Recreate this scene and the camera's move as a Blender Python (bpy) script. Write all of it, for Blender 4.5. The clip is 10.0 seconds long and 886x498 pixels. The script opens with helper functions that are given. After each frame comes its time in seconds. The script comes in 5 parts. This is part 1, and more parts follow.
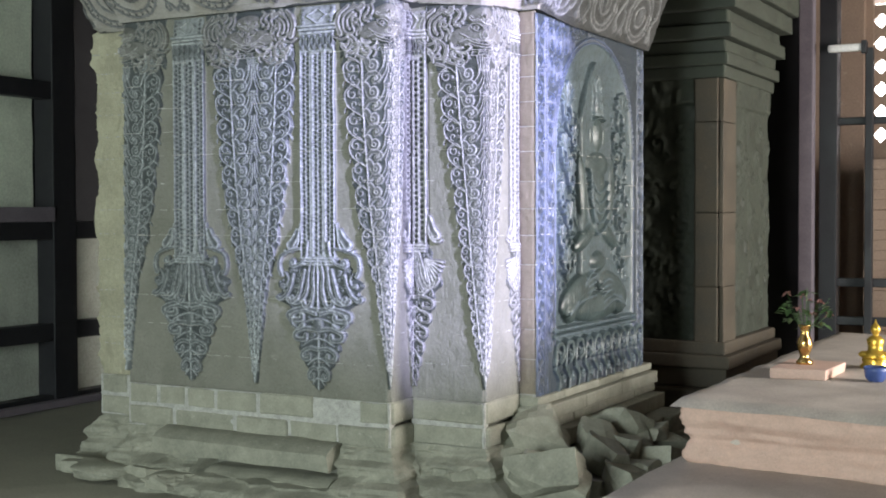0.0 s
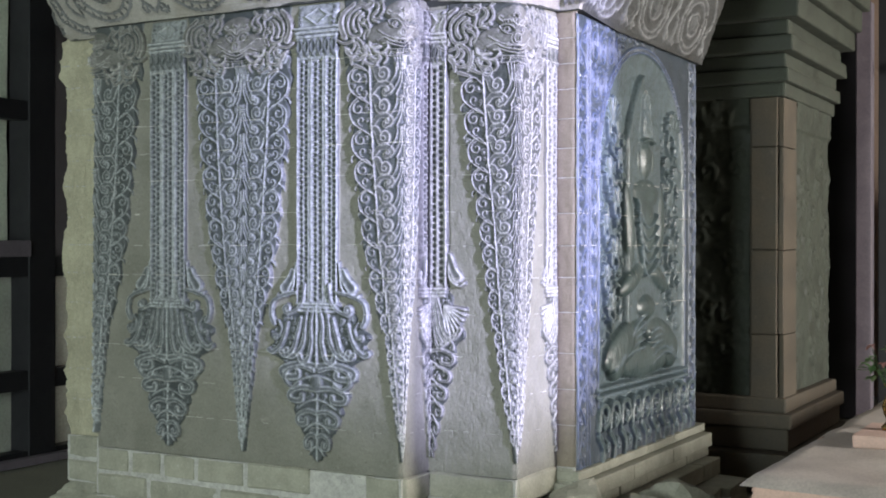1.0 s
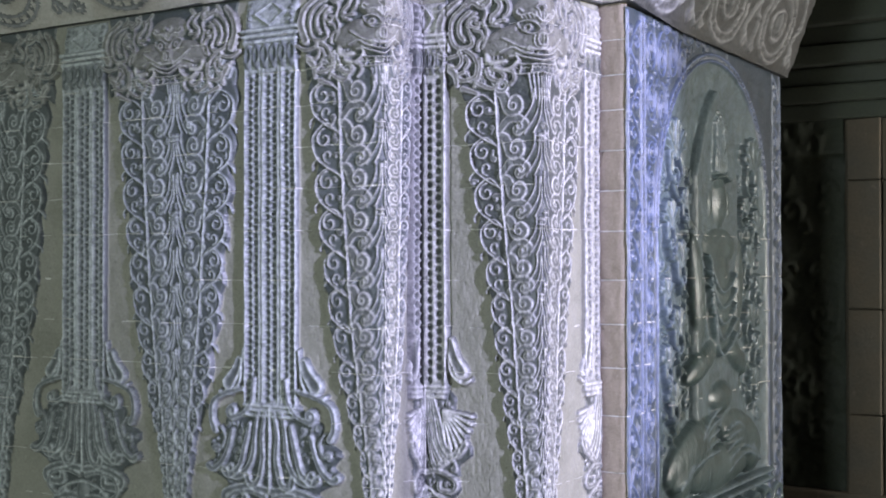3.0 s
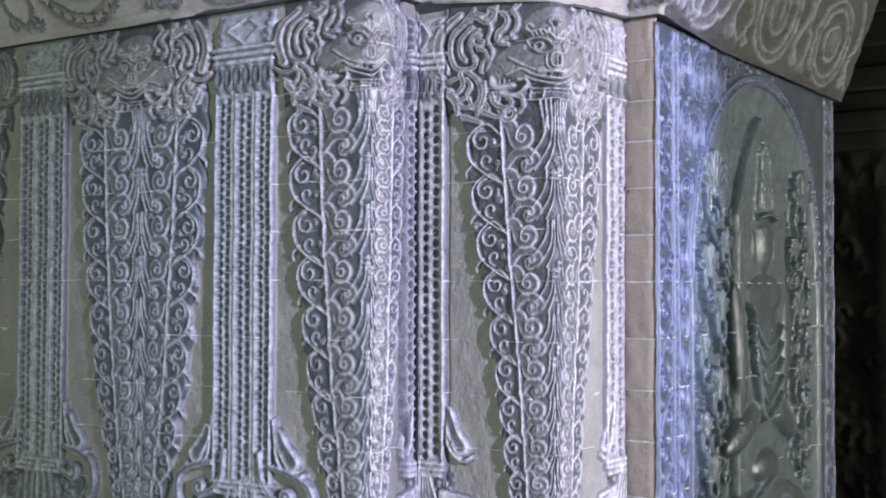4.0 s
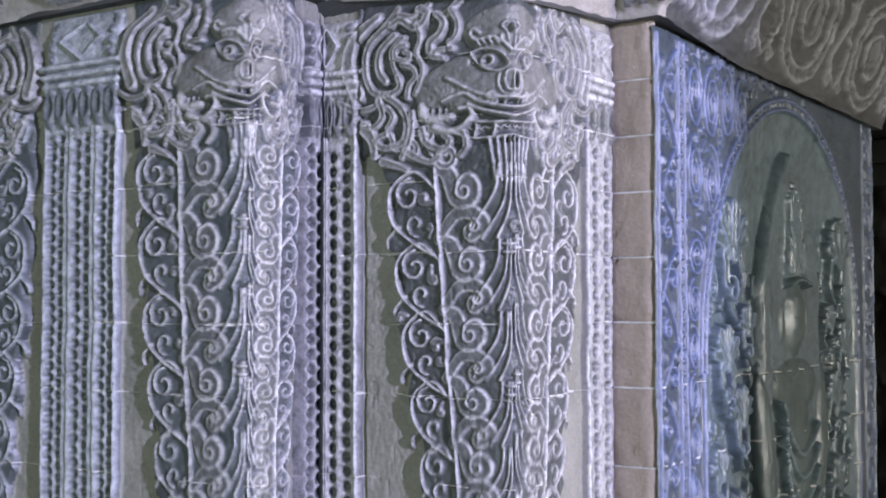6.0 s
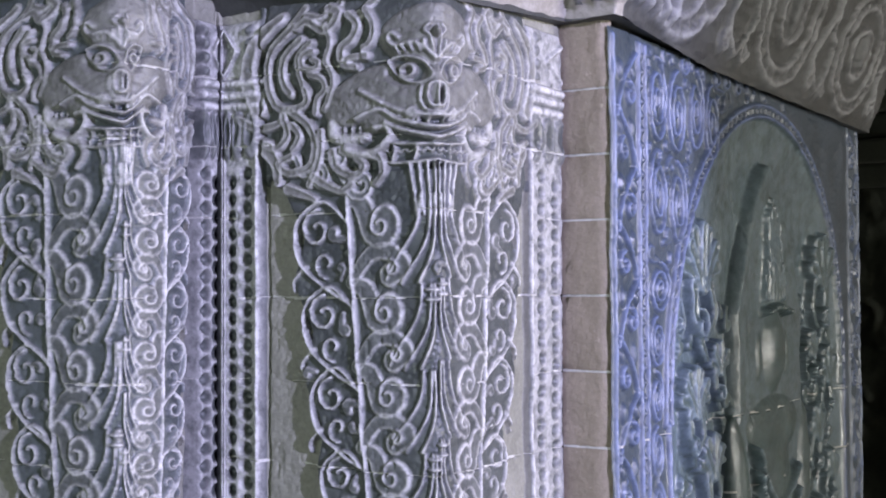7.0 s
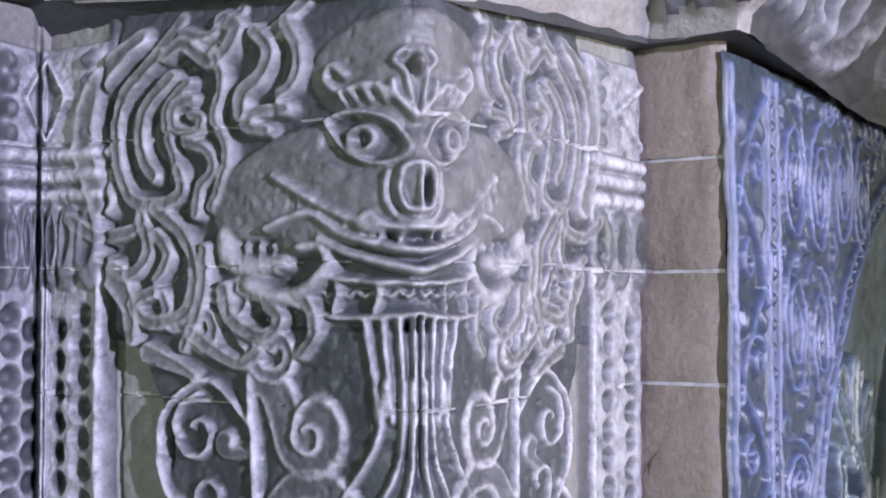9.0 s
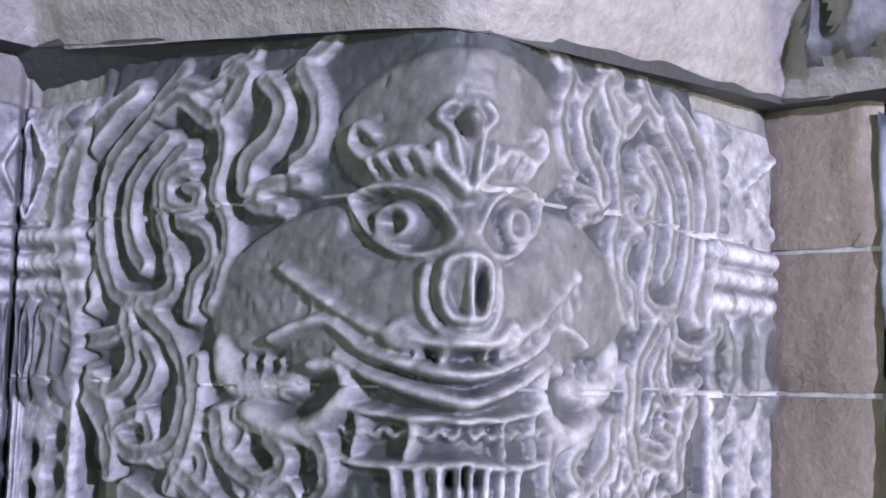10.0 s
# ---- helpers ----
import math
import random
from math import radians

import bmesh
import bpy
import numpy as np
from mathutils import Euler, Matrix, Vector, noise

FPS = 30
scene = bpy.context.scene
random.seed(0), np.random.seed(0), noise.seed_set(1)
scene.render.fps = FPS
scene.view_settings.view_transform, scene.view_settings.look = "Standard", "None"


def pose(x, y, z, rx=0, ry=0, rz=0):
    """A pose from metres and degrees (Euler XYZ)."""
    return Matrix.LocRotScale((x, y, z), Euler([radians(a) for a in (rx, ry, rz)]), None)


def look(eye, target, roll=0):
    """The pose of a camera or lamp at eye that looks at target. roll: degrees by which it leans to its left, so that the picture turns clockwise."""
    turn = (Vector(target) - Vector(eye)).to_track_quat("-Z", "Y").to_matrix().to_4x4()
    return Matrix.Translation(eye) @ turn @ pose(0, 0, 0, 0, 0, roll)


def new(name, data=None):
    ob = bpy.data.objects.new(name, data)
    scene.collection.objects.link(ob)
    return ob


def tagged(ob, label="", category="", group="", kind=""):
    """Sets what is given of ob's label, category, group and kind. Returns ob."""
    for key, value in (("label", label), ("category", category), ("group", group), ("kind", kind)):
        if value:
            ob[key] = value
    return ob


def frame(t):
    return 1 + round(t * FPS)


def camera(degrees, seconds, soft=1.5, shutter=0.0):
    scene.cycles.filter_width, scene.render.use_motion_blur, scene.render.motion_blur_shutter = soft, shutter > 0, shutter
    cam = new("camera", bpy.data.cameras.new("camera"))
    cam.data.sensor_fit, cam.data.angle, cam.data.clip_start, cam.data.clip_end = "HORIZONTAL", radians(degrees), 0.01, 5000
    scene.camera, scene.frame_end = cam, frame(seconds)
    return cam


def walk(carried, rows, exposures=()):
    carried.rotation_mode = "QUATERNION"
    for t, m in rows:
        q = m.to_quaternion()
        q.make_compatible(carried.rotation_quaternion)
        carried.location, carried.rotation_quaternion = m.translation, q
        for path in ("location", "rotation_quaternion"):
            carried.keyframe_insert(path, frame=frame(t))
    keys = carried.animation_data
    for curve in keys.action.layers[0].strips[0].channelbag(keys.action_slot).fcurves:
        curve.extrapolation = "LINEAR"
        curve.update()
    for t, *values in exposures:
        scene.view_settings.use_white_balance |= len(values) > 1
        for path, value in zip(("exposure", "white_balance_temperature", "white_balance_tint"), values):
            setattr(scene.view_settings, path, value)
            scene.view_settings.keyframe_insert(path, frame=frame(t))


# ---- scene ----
cam = camera(39.06, 10.0, soft=1.9)
PATH = [
    (0.0, pose(2.407, -5.263, 1.299, 88.37, 0.17, 28.81)),
    (0.5, pose(2.163, -4.845, 1.311, 89.12, -0.13, 29.41)),
    (1.0, pose(1.944, -4.470, 1.316, 89.89, -0.06, 29.59)),
    (1.5, pose(1.753, -4.122, 1.355, 90.24, 0.15, 29.66)),
    (2.0, pose(1.617, -3.810, 1.407, 90.13, 0.16, 30.04)),
    (3.5, pose(1.346, -3.027, 1.522, 91.39, -0.00, 33.02)),
    (4.0, pose(1.261, -2.805, 1.570, 91.76, -0.20, 33.86)),
    (4.5, pose(1.166, -2.597, 1.610, 91.94, -0.43, 34.56)),
    (5.0, pose(1.011, -2.423, 1.658, 91.45, -0.45, 33.98)),
    (5.5, pose(0.932, -2.224, 1.697, 91.39, -0.25, 33.46)),
    (6.0, pose(0.889, -2.025, 1.734, 92.49, 0.07, 33.34)),
    (7.5, pose(0.728, -1.576, 1.882, 91.37, 0.27, 32.31)),
    (8.0, pose(0.633, -1.415, 1.926, 92.07, 0.50, 32.69)),
    (8.5, pose(0.515, -1.233, 1.963, 91.14, 0.60, 32.66)),
    (9.0, pose(0.391, -1.042, 2.003, 92.43, 0.10, 33.33)),
    (9.5, pose(0.320, -0.897, 2.023, 95.04, -0.99, 36.56)),
    (10.0, pose(0.291, -0.842, 2.037, 95.80, -1.30, 38.42)),
]
EXPOSURES = [(0.0, 0.45), (2.0, 0.12), (3.5, -0.05), (5.0, -0.24), (7.5, -0.42), (9.0, -0.46), (10.0, -0.40)]
walk(cam, PATH, EXPOSURES)

# ---- world and lights ----
world = bpy.data.worlds.new("world")
scene.world = world
world.use_nodes = True
sky = world.node_tree.nodes.new("ShaderNodeTexSky")
sky.sky_type, sky.sun_disc = "NISHITA", False
sky.sun_elevation, sky.sun_rotation = radians(40), radians(120)
background = world.node_tree.nodes["Background"]
background.inputs["Strength"].default_value = 0.08
world.node_tree.links.new(sky.outputs["Color"], background.inputs["Color"])


def lamp(name, kind, power, colour, place, **settings):
    data = bpy.data.lights.new(name, kind)
    data.energy, data.color = power, colour
    for key, value in settings.items():
        if key == "size":
            data.size = value
        elif key == "size_y":
            data.shape, data.size_y = "RECTANGLE", value
        elif key == "cone":
            data.spot_size = radians(value)
        elif key == "blend":
            data.spot_blend = value
        elif key == "radius":
            data.shadow_soft_size = value
    ob = new(name, data)
    ob.matrix_world = place
    return ob


# the cool shaft that falls on the pillar from a window behind and beside the path
lamp("shaft_light", "SPOT", 7600, (0.650, 0.635, 1.0), look((6.9, -3.3, 2.95), (-0.27, -0.22, 1.78)) @ Matrix.Diagonal((0.72, 1.28, 1.0, 1.0)), cone=15.8, blend=0.5, radius=0.05)
# two fill lamps, added in wall openings out of view to brighten the room
lamp("fill_light_south", "AREA", 415, (0.87, 0.99, 0.95), look((0.2, -9.1, 1.45), (-0.6, 0, 1.2)), size=1.8, size_y=2.4)
lamp("fill_light_east", "AREA", 610, (1.0, 0.96, 0.90), look((6.95, 1.8, 1.5), (1.0, 1.4, 1.0)), size=1.6, size_y=2.2)

# ---- materials ----
def material(name, base, dark, rough=(0.6, 0.85), scale=6.0, grain=120.0, bump=0.25, light=None, metal=0.0, per_piece=0.0, spots=0.0, worn=None):
    """Stone-like paint of two scales: clouds of dark and base colour, fine grain, and relief."""
    m = bpy.data.materials.new(name)
    m.use_nodes = True
    n, l = m.node_tree.nodes, m.node_tree.links
    bsdf = n["Principled BSDF"]
    bsdf.inputs["Metallic"].default_value = metal
    at = n.new("ShaderNodeTexCoord").outputs["Object"]

    def noise_of(size, detail, rough_=0.6):
        t = n.new("ShaderNodeTexNoise")
        t.inputs["Scale"].default_value, t.inputs["Detail"].default_value, t.inputs["Roughness"].default_value = size, detail, rough_
        l.new(at, t.inputs["Vector"])
        return t.outputs["Fac"]

    def ramp(fac, a, b):
        r = n.new("ShaderNodeMapRange")
        r.inputs["From Min"].default_value, r.inputs["From Max"].default_value = a, b
        l.new(fac, r.inputs["Value"])
        return r.outputs["Result"]

    def mix(fac, a, b, blend="MIX"):
        x = n.new("ShaderNodeMix")
        x.data_type, x.blend_type = "RGBA", blend
        for socket, value in ((x.inputs["Factor"], fac), (x.inputs["A"], a), (x.inputs["B"], b)):
            if isinstance(value, (tuple, float, int)):
                socket.default_value = (*value, 1) if isinstance(value, tuple) else value
            else:
                l.new(value, socket)
        return x.outputs["Result"]

    clouds = ramp(noise_of(scale, 6), 0.36, 0.66)
    fine = noise_of(grain, 4, 0.7)
    colour = mix(clouds, dark, base)
    if light:
        colour = mix(ramp(noise_of(scale * 3.7, 8, 0.7), 0.60, 0.74), colour, light)
    if spots:
        colour = mix(ramp(noise_of(scale * 9, 5, 0.75), 0.60, 0.60 + 0.04 / spots), colour, tuple(c * 0.35 for c in dark))
    colour = mix(0.36, colour, mix(ramp(fine, 0.3, 0.7), tuple(c * 0.55 for c in base), tuple(min(1, c * 1.35) for c in base)), "MIX") if grain else colour
    # pale tone on raised carving: partly real wear, partly light put into the colour
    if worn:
        wear_light = n.new("ShaderNodeAttribute")
        wear_light.attribute_name = "wear_light"
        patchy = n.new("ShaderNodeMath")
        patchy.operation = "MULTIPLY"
        l.new(wear_light.outputs["Fac"], patchy.inputs[0])
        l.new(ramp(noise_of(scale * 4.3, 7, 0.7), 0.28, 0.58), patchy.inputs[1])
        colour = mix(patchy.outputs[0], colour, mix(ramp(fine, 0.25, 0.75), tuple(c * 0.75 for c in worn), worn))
    if per_piece:
        info = n.new("ShaderNodeObjectInfo").outputs["Random"]
        shade = ramp(info, 0, 1)
        colour = mix(per_piece, colour, mix(shade, dark, base), "MIX")
    l.new(colour, bsdf.inputs["Base Color"])
    r = n.new("ShaderNodeMapRange")
    r.inputs["To Min"].default_value, r.inputs["To Max"].default_value = rough
    l.new(clouds, r.inputs["Value"])
    l.new(r.outputs["Result"], bsdf.inputs["Roughness"])
    if bump:
        b = n.new("ShaderNodeBump")
        b.inputs["Strength"].default_value, b.inputs["Distance"].default_value = bump, 0.004
        l.new(mix(0.5, fine, noise_of(scale * 6, 6)), b.inputs["Height"])
        l.new(b.outputs["Normal"], bsdf.inputs["Normal"])
    return m


SANDSTONE = material("grey_sandstone", (0.200, 0.198, 0.170), (0.120, 0.122, 0.100), (0.55, 0.8), 7, 150, 0.45, spots=0.3, light=(0.27, 0.265, 0.235))
# carving paints: base holds recess shade, worn tone holds both wear and lit ridges
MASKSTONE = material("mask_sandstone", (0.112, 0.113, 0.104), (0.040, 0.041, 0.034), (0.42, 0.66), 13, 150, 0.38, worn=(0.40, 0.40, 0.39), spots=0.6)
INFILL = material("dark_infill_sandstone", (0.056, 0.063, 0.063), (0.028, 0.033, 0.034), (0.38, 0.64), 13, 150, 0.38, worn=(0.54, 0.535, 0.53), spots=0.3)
SOFTINFILL = material("ambient_teal_sandstone", (0.064, 0.074, 0.077), (0.032, 0.039, 0.042), (0.34, 0.60), 12, 150, 0.4, worn=(0.46, 0.49, 0.505), spots=0.3)
BROWN = material("brown_sandstone", (0.215, 0.180, 0.138), (0.135, 0.110, 0.082), (0.45, 0.75), 16, 130, 0.7, light=(0.40, 0.35, 0.29), per_piece=0.2, spots=0.3)
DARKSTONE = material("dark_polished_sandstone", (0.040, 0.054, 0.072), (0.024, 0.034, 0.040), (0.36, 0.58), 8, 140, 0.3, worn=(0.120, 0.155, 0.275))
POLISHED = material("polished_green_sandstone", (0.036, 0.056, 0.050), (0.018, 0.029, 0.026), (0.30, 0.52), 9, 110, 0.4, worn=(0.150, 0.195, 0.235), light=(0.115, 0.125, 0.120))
LINTELSTONE = material("patched_lintel_stone", (0.31, 0.30, 0.285), (0.18, 0.16, 0.13), (0.5, 0.8), 5, 120, 0.8, light=(0.37, 0.34, 0.32), spots=0.3)
WORNFACE = material("eroded_beige_sandstone", (0.38, 0.365, 0.27), (0.23, 0.22, 0.16), (0.7, 0.9), 5, 120, 0.8, light=(0.40, 0.39, 0.33), spots=0.3)
# frieze stone with the dimness of the unlit side mixed into its base
FRIEZE = material("shaded_frieze_stone", (0.046, 0.048, 0.049), (0.022, 0.024, 0.023), (0.5, 0.75), 6, 150, 0.6, worn=(0.25, 0.255, 0.265), spots=0.3)
MORTAR = material("pale_mortar", (0.44, 0.435, 0.41), (0.22, 0.22, 0.21), (0.8, 0.9), 30, 200, 0.3)
PLINTH = material("worn_plinth_stone", (0.34, 0.335, 0.275), (0.15, 0.155, 0.125), (0.7, 0.9), 9, 90, 0.8, light=(0.54, 0.53, 0.48), per_piece=0.25)
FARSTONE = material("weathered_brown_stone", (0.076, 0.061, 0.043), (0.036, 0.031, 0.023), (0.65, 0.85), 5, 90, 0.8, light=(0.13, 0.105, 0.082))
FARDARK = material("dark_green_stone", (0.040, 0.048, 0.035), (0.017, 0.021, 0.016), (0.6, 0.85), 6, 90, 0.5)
BRICK = material("salmon_brick", (0.74, 0.52, 0.44), (0.52, 0.36, 0.30), (0.75, 0.9), 9, 110, 0.5, light=(0.52, 0.42, 0.37), per_piece=0.4)
SLAB = material("dusty_slab", (0.56, 0.50, 0.45), (0.40, 0.35, 0.315), (0.75, 0.9), 5, 100, 0.3)
FLOOR = material("worn_floor_stone", (0.33, 0.32, 0.265), (0.24, 0.235, 0.195), (0.7, 0.9), 2.2, 80, 0.3, light=(0.36, 0.35, 0.30))
PLASTER = material("stained_plaster", (0.42, 0.44, 0.38), (0.24, 0.25, 0.22), (0.8, 0.95), 2.4, 60, 0.4)
PALEPLASTER = material("pale_green_plaster", (0.66, 0.70, 0.58), (0.42, 0.45, 0.38), (0.8, 0.95), 2.4, 60, 0.4)
WALLBRICK = material("old_brown_brick", (0.30, 0.215, 0.165), (0.20, 0.145, 0.115), (0.8, 0.95), 2.0, 60, 0.5, light=(0.38, 0.31, 0.26))
CEILING = material("sooty_vault", (0.10, 0.09, 0.08), (0.06, 0.055, 0.05), (0.8, 0.95), 2, 60, 0.4)
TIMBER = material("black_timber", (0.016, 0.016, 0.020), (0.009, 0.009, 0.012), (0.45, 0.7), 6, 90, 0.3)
RAILPAINT = material("violet_grey_painted_timber", (0.17, 0.145, 0.17), (0.11, 0.095, 0.115), (0.5, 0.7), 6, 90, 0.2)
BRASS = material("polished_brass", (0.72, 0.46, 0.17), (0.58, 0.36, 0.12), (0.18, 0.3), 20, 60, 0.05, metal=1.0)
GILT = material("gilded_metal", (0.86, 0.55, 0.10), (0.70, 0.42, 0.06), (0.25, 0.4), 20, 60, 0.05, metal=0.8)
LEAF = material("dark_green_leaf", (0.07, 0.13, 0.045), (0.04, 0.08, 0.03), (0.4, 0.6), 30, 90, 0.1)
PETAL = material("dull_pink_petal", (0.34, 0.17, 0.15), (0.24, 0.12, 0.10), (0.6, 0.8), 30, 90, 0.1)
BLUE = material("blue_glaze", (0.06, 0.10, 0.30), (0.04, 0.07, 0.2), (0.3, 0.5), 30, 90, 0.05)
ENAMEL = material("white_enamel", (0.72, 0.72, 0.72), (0.62, 0.62, 0.62), (0.3, 0.5), 10, 60, 0.05)


# ---- builders ----
def finish(bm, name, mat, smooth=False):
    me = bpy.data.meshes.new(name)
    bmesh.ops.recalc_face_normals(bm, faces=bm.faces)
    bm.to_mesh(me)
    bm.free()
    me.materials.append(mat)
    if smooth:
        me.polygons.foreach_set("use_smooth", [True] * len(me.polygons))
    return me


def part(name, bm, mat, parent, label="", smooth=False):
    ob = new(name, finish(bm, name, mat, smooth) if isinstance(bm, bmesh.types.BMesh) else bm)
    ob.parent = parent
    return tagged(ob, label)


def thing(name, label, category, group="", kind=""):
    return tagged(new(name), label, category, group, kind)


def box(bm, x0, y0, z0, x1, y1, z1, bevel=0.0, jitter=0.0):
    made = bmesh.ops.create_cube(bm, size=1.0)["verts"]
    for v in made:
        v.co = Vector((x0 + (v.co.x + 0.5) * (x1 - x0), y0 + (v.co.y + 0.5) * (y1 - y0), z0 + (v.co.z + 0.5) * (z1 - z0)))
        if jitter:
            v.co += Vector([random.uniform(-jitter, jitter) for _ in range(3)])
    if bevel:
        edges = list({e for v in made for e in v.link_edges})
        bmesh.ops.bevel(bm, geom=edges, offset=bevel, segments=2, affect="EDGES", profile=0.6)
    return bm


def boxed(*args, **more):
    return box(bmesh.new(), *args, **more)


def prism(bm, outline, z0, z1):
    low = [bm.verts.new((x, y, z0)) for x, y in outline]
    high = [bm.verts.new((x, y, z1)) for x, y in outline]
    for i in range(len(outline)):
        j = (i + 1) % len(outline)
        bm.faces.new((low[i], low[j], high[j], high[i]))
    bm.faces.new(high)
    bm.faces.new(low[::-1])
    return bm


def lathe(bm, profile, x, y, z, sides=24):
    rings = [[bm.verts.new((x + r * math.cos(2 * math.pi * i / sides), y + r * math.sin(2 * math.pi * i / sides), z + h)) for i in range(sides)] for r, h in profile]
    for a, b in zip(rings, rings[1:]):
        for i in range(sides):
            j = (i + 1) % sides
            bm.faces.new((a[i], a[j], b[j], b[i]))
    bm.faces.new(rings[0][::-1])
    bm.faces.new(rings[-1])
    return bm

# ---- plan of the pillar ----
XC = -1.22
A, B, RA, RB, YB = -0.545, -0.353, -0.456, -0.083, 1.45
SILL, TOP = 0.46, 2.213
AL = 2 * XC - RA
RIGHT = [(RA, A), (RA, B), (RB, B), (RB, 0.0), (0.0, 0.0), (0.0, YB)]
LEFT = [(2 * XC - x, y) for x, y in RIGHT[::-1]]
OUTLINE = LEFT + RIGHT
JOINTS = [0.62, 0.76, 0.90, 1.06, 1.196, 1.32, 1.446, 1.585, 1.70, 1.815, 1.93, 2.03, 2.13]


def swell(outline, d):
    """The outline of the pillar's plan pushed out by d on every side."""
    return [(x + (d if x > XC else -d), y + (d if y > 0.45 else -d)) for x, y in outline]


# ---- carving: a height map over the unrolled faces ----
class Relief:
    def __init__(self, us, vs):
        self.us, self.vs = np.array(us), np.array(vs)
        self.h = np.zeros((len(vs), len(us)))
        self.tag = np.zeros((len(vs), len(us)), dtype=np.int16)
        # ridge tone, wear and light together; zero leaves the shaded base colour
        self.worn = np.zeros((len(vs), len(us)))
        self.names = ["ground"]

    def label(self, name):
        self.names.append(name)
        return len(self.names) - 1

    def window(self, u0, u1, v0, v1):
        i0, i1 = np.searchsorted(self.us, (u0, u1))
        j0, j1 = np.searchsorted(self.vs, (v0, v1))
        if i1 <= i0 or j1 <= j0:
            return None
        return slice(j0, j1), slice(i0, i1), self.us[None, i0:i1], self.vs[j0:j1, None]

    def raise_to(self, j, i, height, tag, wear_light=0.0):
        h = self.h[j, i]
        over = height > h
        self.worn[j, i] = np.where(over, wear_light, self.worn[j, i])
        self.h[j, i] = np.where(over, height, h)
        if tag:
            t = self.tag[j, i]
            t[over] = tag

    def stroke(self, line, w0, w1, base, rise, tag, sharp=0.55):
        """A rounded ridge along a line of points, w0 wide at its start and w1 at its end."""
        n = len(line) - 1
        for k in range(n):
            (x0, y0), (x1, y1) = line[k], line[k + 1]
            wa, wb = w0 + (w1 - w0) * k / n, w0 + (w1 - w0) * (k + 1) / n
            m = max(wa, wb)
            found = self.window(min(x0, x1) - m, max(x0, x1) + m, min(y0, y1) - m, max(y0, y1) + m)
            if not found:
                continue
            j, i, u, v = found
            dx, dy = x1 - x0, y1 - y0
            t = np.clip(((u - x0) * dx + (v - y0) * dy) / (dx * dx + dy * dy + 1e-12), 0, 1)
            d2 = (u - x0 - t * dx) ** 2 + (v - y0 - t * dy) ** 2
            q = np.clip(1 - d2 / (wa + (wb - wa) * t) ** 2, 0, 1)
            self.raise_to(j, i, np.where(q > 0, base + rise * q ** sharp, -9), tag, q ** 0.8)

    def frond(self, line, w0, w1, base, rise, tag, hollow=0.80, edge=0.26):
        """A flat leaf along a line of points, with a raised rim round a hollowed middle."""
        n = len(line) - 1
        m = max(w0, w1)
        xs, ys = [p[0] for p in line], [p[1] for p in line]
        found = self.window(min(xs) - m, max(xs) + m, min(ys) - m, max(ys) + m)
        if not found:
            return
        j, i, u, v = found
        e = np.full(self.h[j, i].shape, 9.0)
        for k in range(n):
            (x0, y0), (x1, y1) = line[k], line[k + 1]
            dx, dy = x1 - x0, y1 - y0
            t = np.clip(((u - x0) * dx + (v - y0) * dy) / (dx * dx + dy * dy + 1e-12), 0, 1)
            e = np.minimum(e, np.sqrt((u - x0 - t * dx) ** 2 + (v - y0 - t * dy) ** 2) / (w0 + (w1 - w0) * (k + t) / n))
        rim = np.exp(-((e - (0.74 if edge > 0.2 else 0.80)) / edge) ** 2)
        up = np.clip((1 - e) / 0.20, 0, 1) ** 0.6
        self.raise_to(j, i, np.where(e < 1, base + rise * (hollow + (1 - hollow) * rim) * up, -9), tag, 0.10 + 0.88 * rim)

    def fill_bare(self, tag, ground, base, rise, sizes, tries, seed, reach):
        """Fill the bare ground of a carving with comma-shaped leaves, large ones first."""
        rnd = random.Random(seed)
        i0, i1 = np.searchsorted(self.us, reach[:2])
        j0, j1 = np.searchsorted(self.vs, reach[2:])
        bare = self.tag[j0:j1, i0:i1] == ground
        for size in sizes:
            spots = np.argwhere(bare)
            if not len(spots):
                return
            for _ in range(tries):
                b, a = spots[rnd.randrange(len(spots))]
                u, v = self.us[i0 + a], self.vs[j0 + b]
                found = self.window(u - size, u + size, v - size, v + size)
                if not found or (self.tag[found[0], found[1]] != ground).any():
                    continue
                a0, way = rnd.choice((0.6, 2.4, -1.5)) + rnd.uniform(-0.5, 0.5), rnd.choice((-1, 1))
                r = size * 0.78
                tail = (u + 1.5 * size * math.cos(a0 - way * 0.75), v + 1.5 * size * math.sin(a0 - way * 0.75))
                if size > 0.02:
                    self.stroke(curve([tail, (u + r * math.cos(a0), v + r * math.sin(a0))], 4) + spiral(u, v, r, a0, 1.4, way, 0.3), 0.0030, 0.0030, base, rise, tag)
                else:
                    self.frond(curve([tail, (u + 0.9 * r * math.cos(a0 - way * 0.3), v + 0.9 * r * math.sin(a0 - way * 0.3))], 3) + spiral(u, v, r * 0.55, a0, 0.55, way, 0.6), size * 0.34, size * 0.66, base, rise, tag, 0.84, 0.15)

    def blob(self, u0, v0, ru, rv, base, rise, tag, turn=0.0, power=0.5):
        r = max(ru, rv)
        found = self.window(u0 - r, u0 + r, v0 - r, v0 + r)
        if not found:
            return
        j, i, u, v = found
        c, s = math.cos(turn), math.sin(turn)
        a, b = (u - u0) * c + (v - v0) * s, -(u - u0) * s + (v - v0) * c
        q = np.clip(1 - (a / ru) ** 2 - (b / rv) ** 2, 0, 1)
        self.raise_to(j, i, np.where(q > 0, base + rise * q ** power, -9), tag, 0.20)

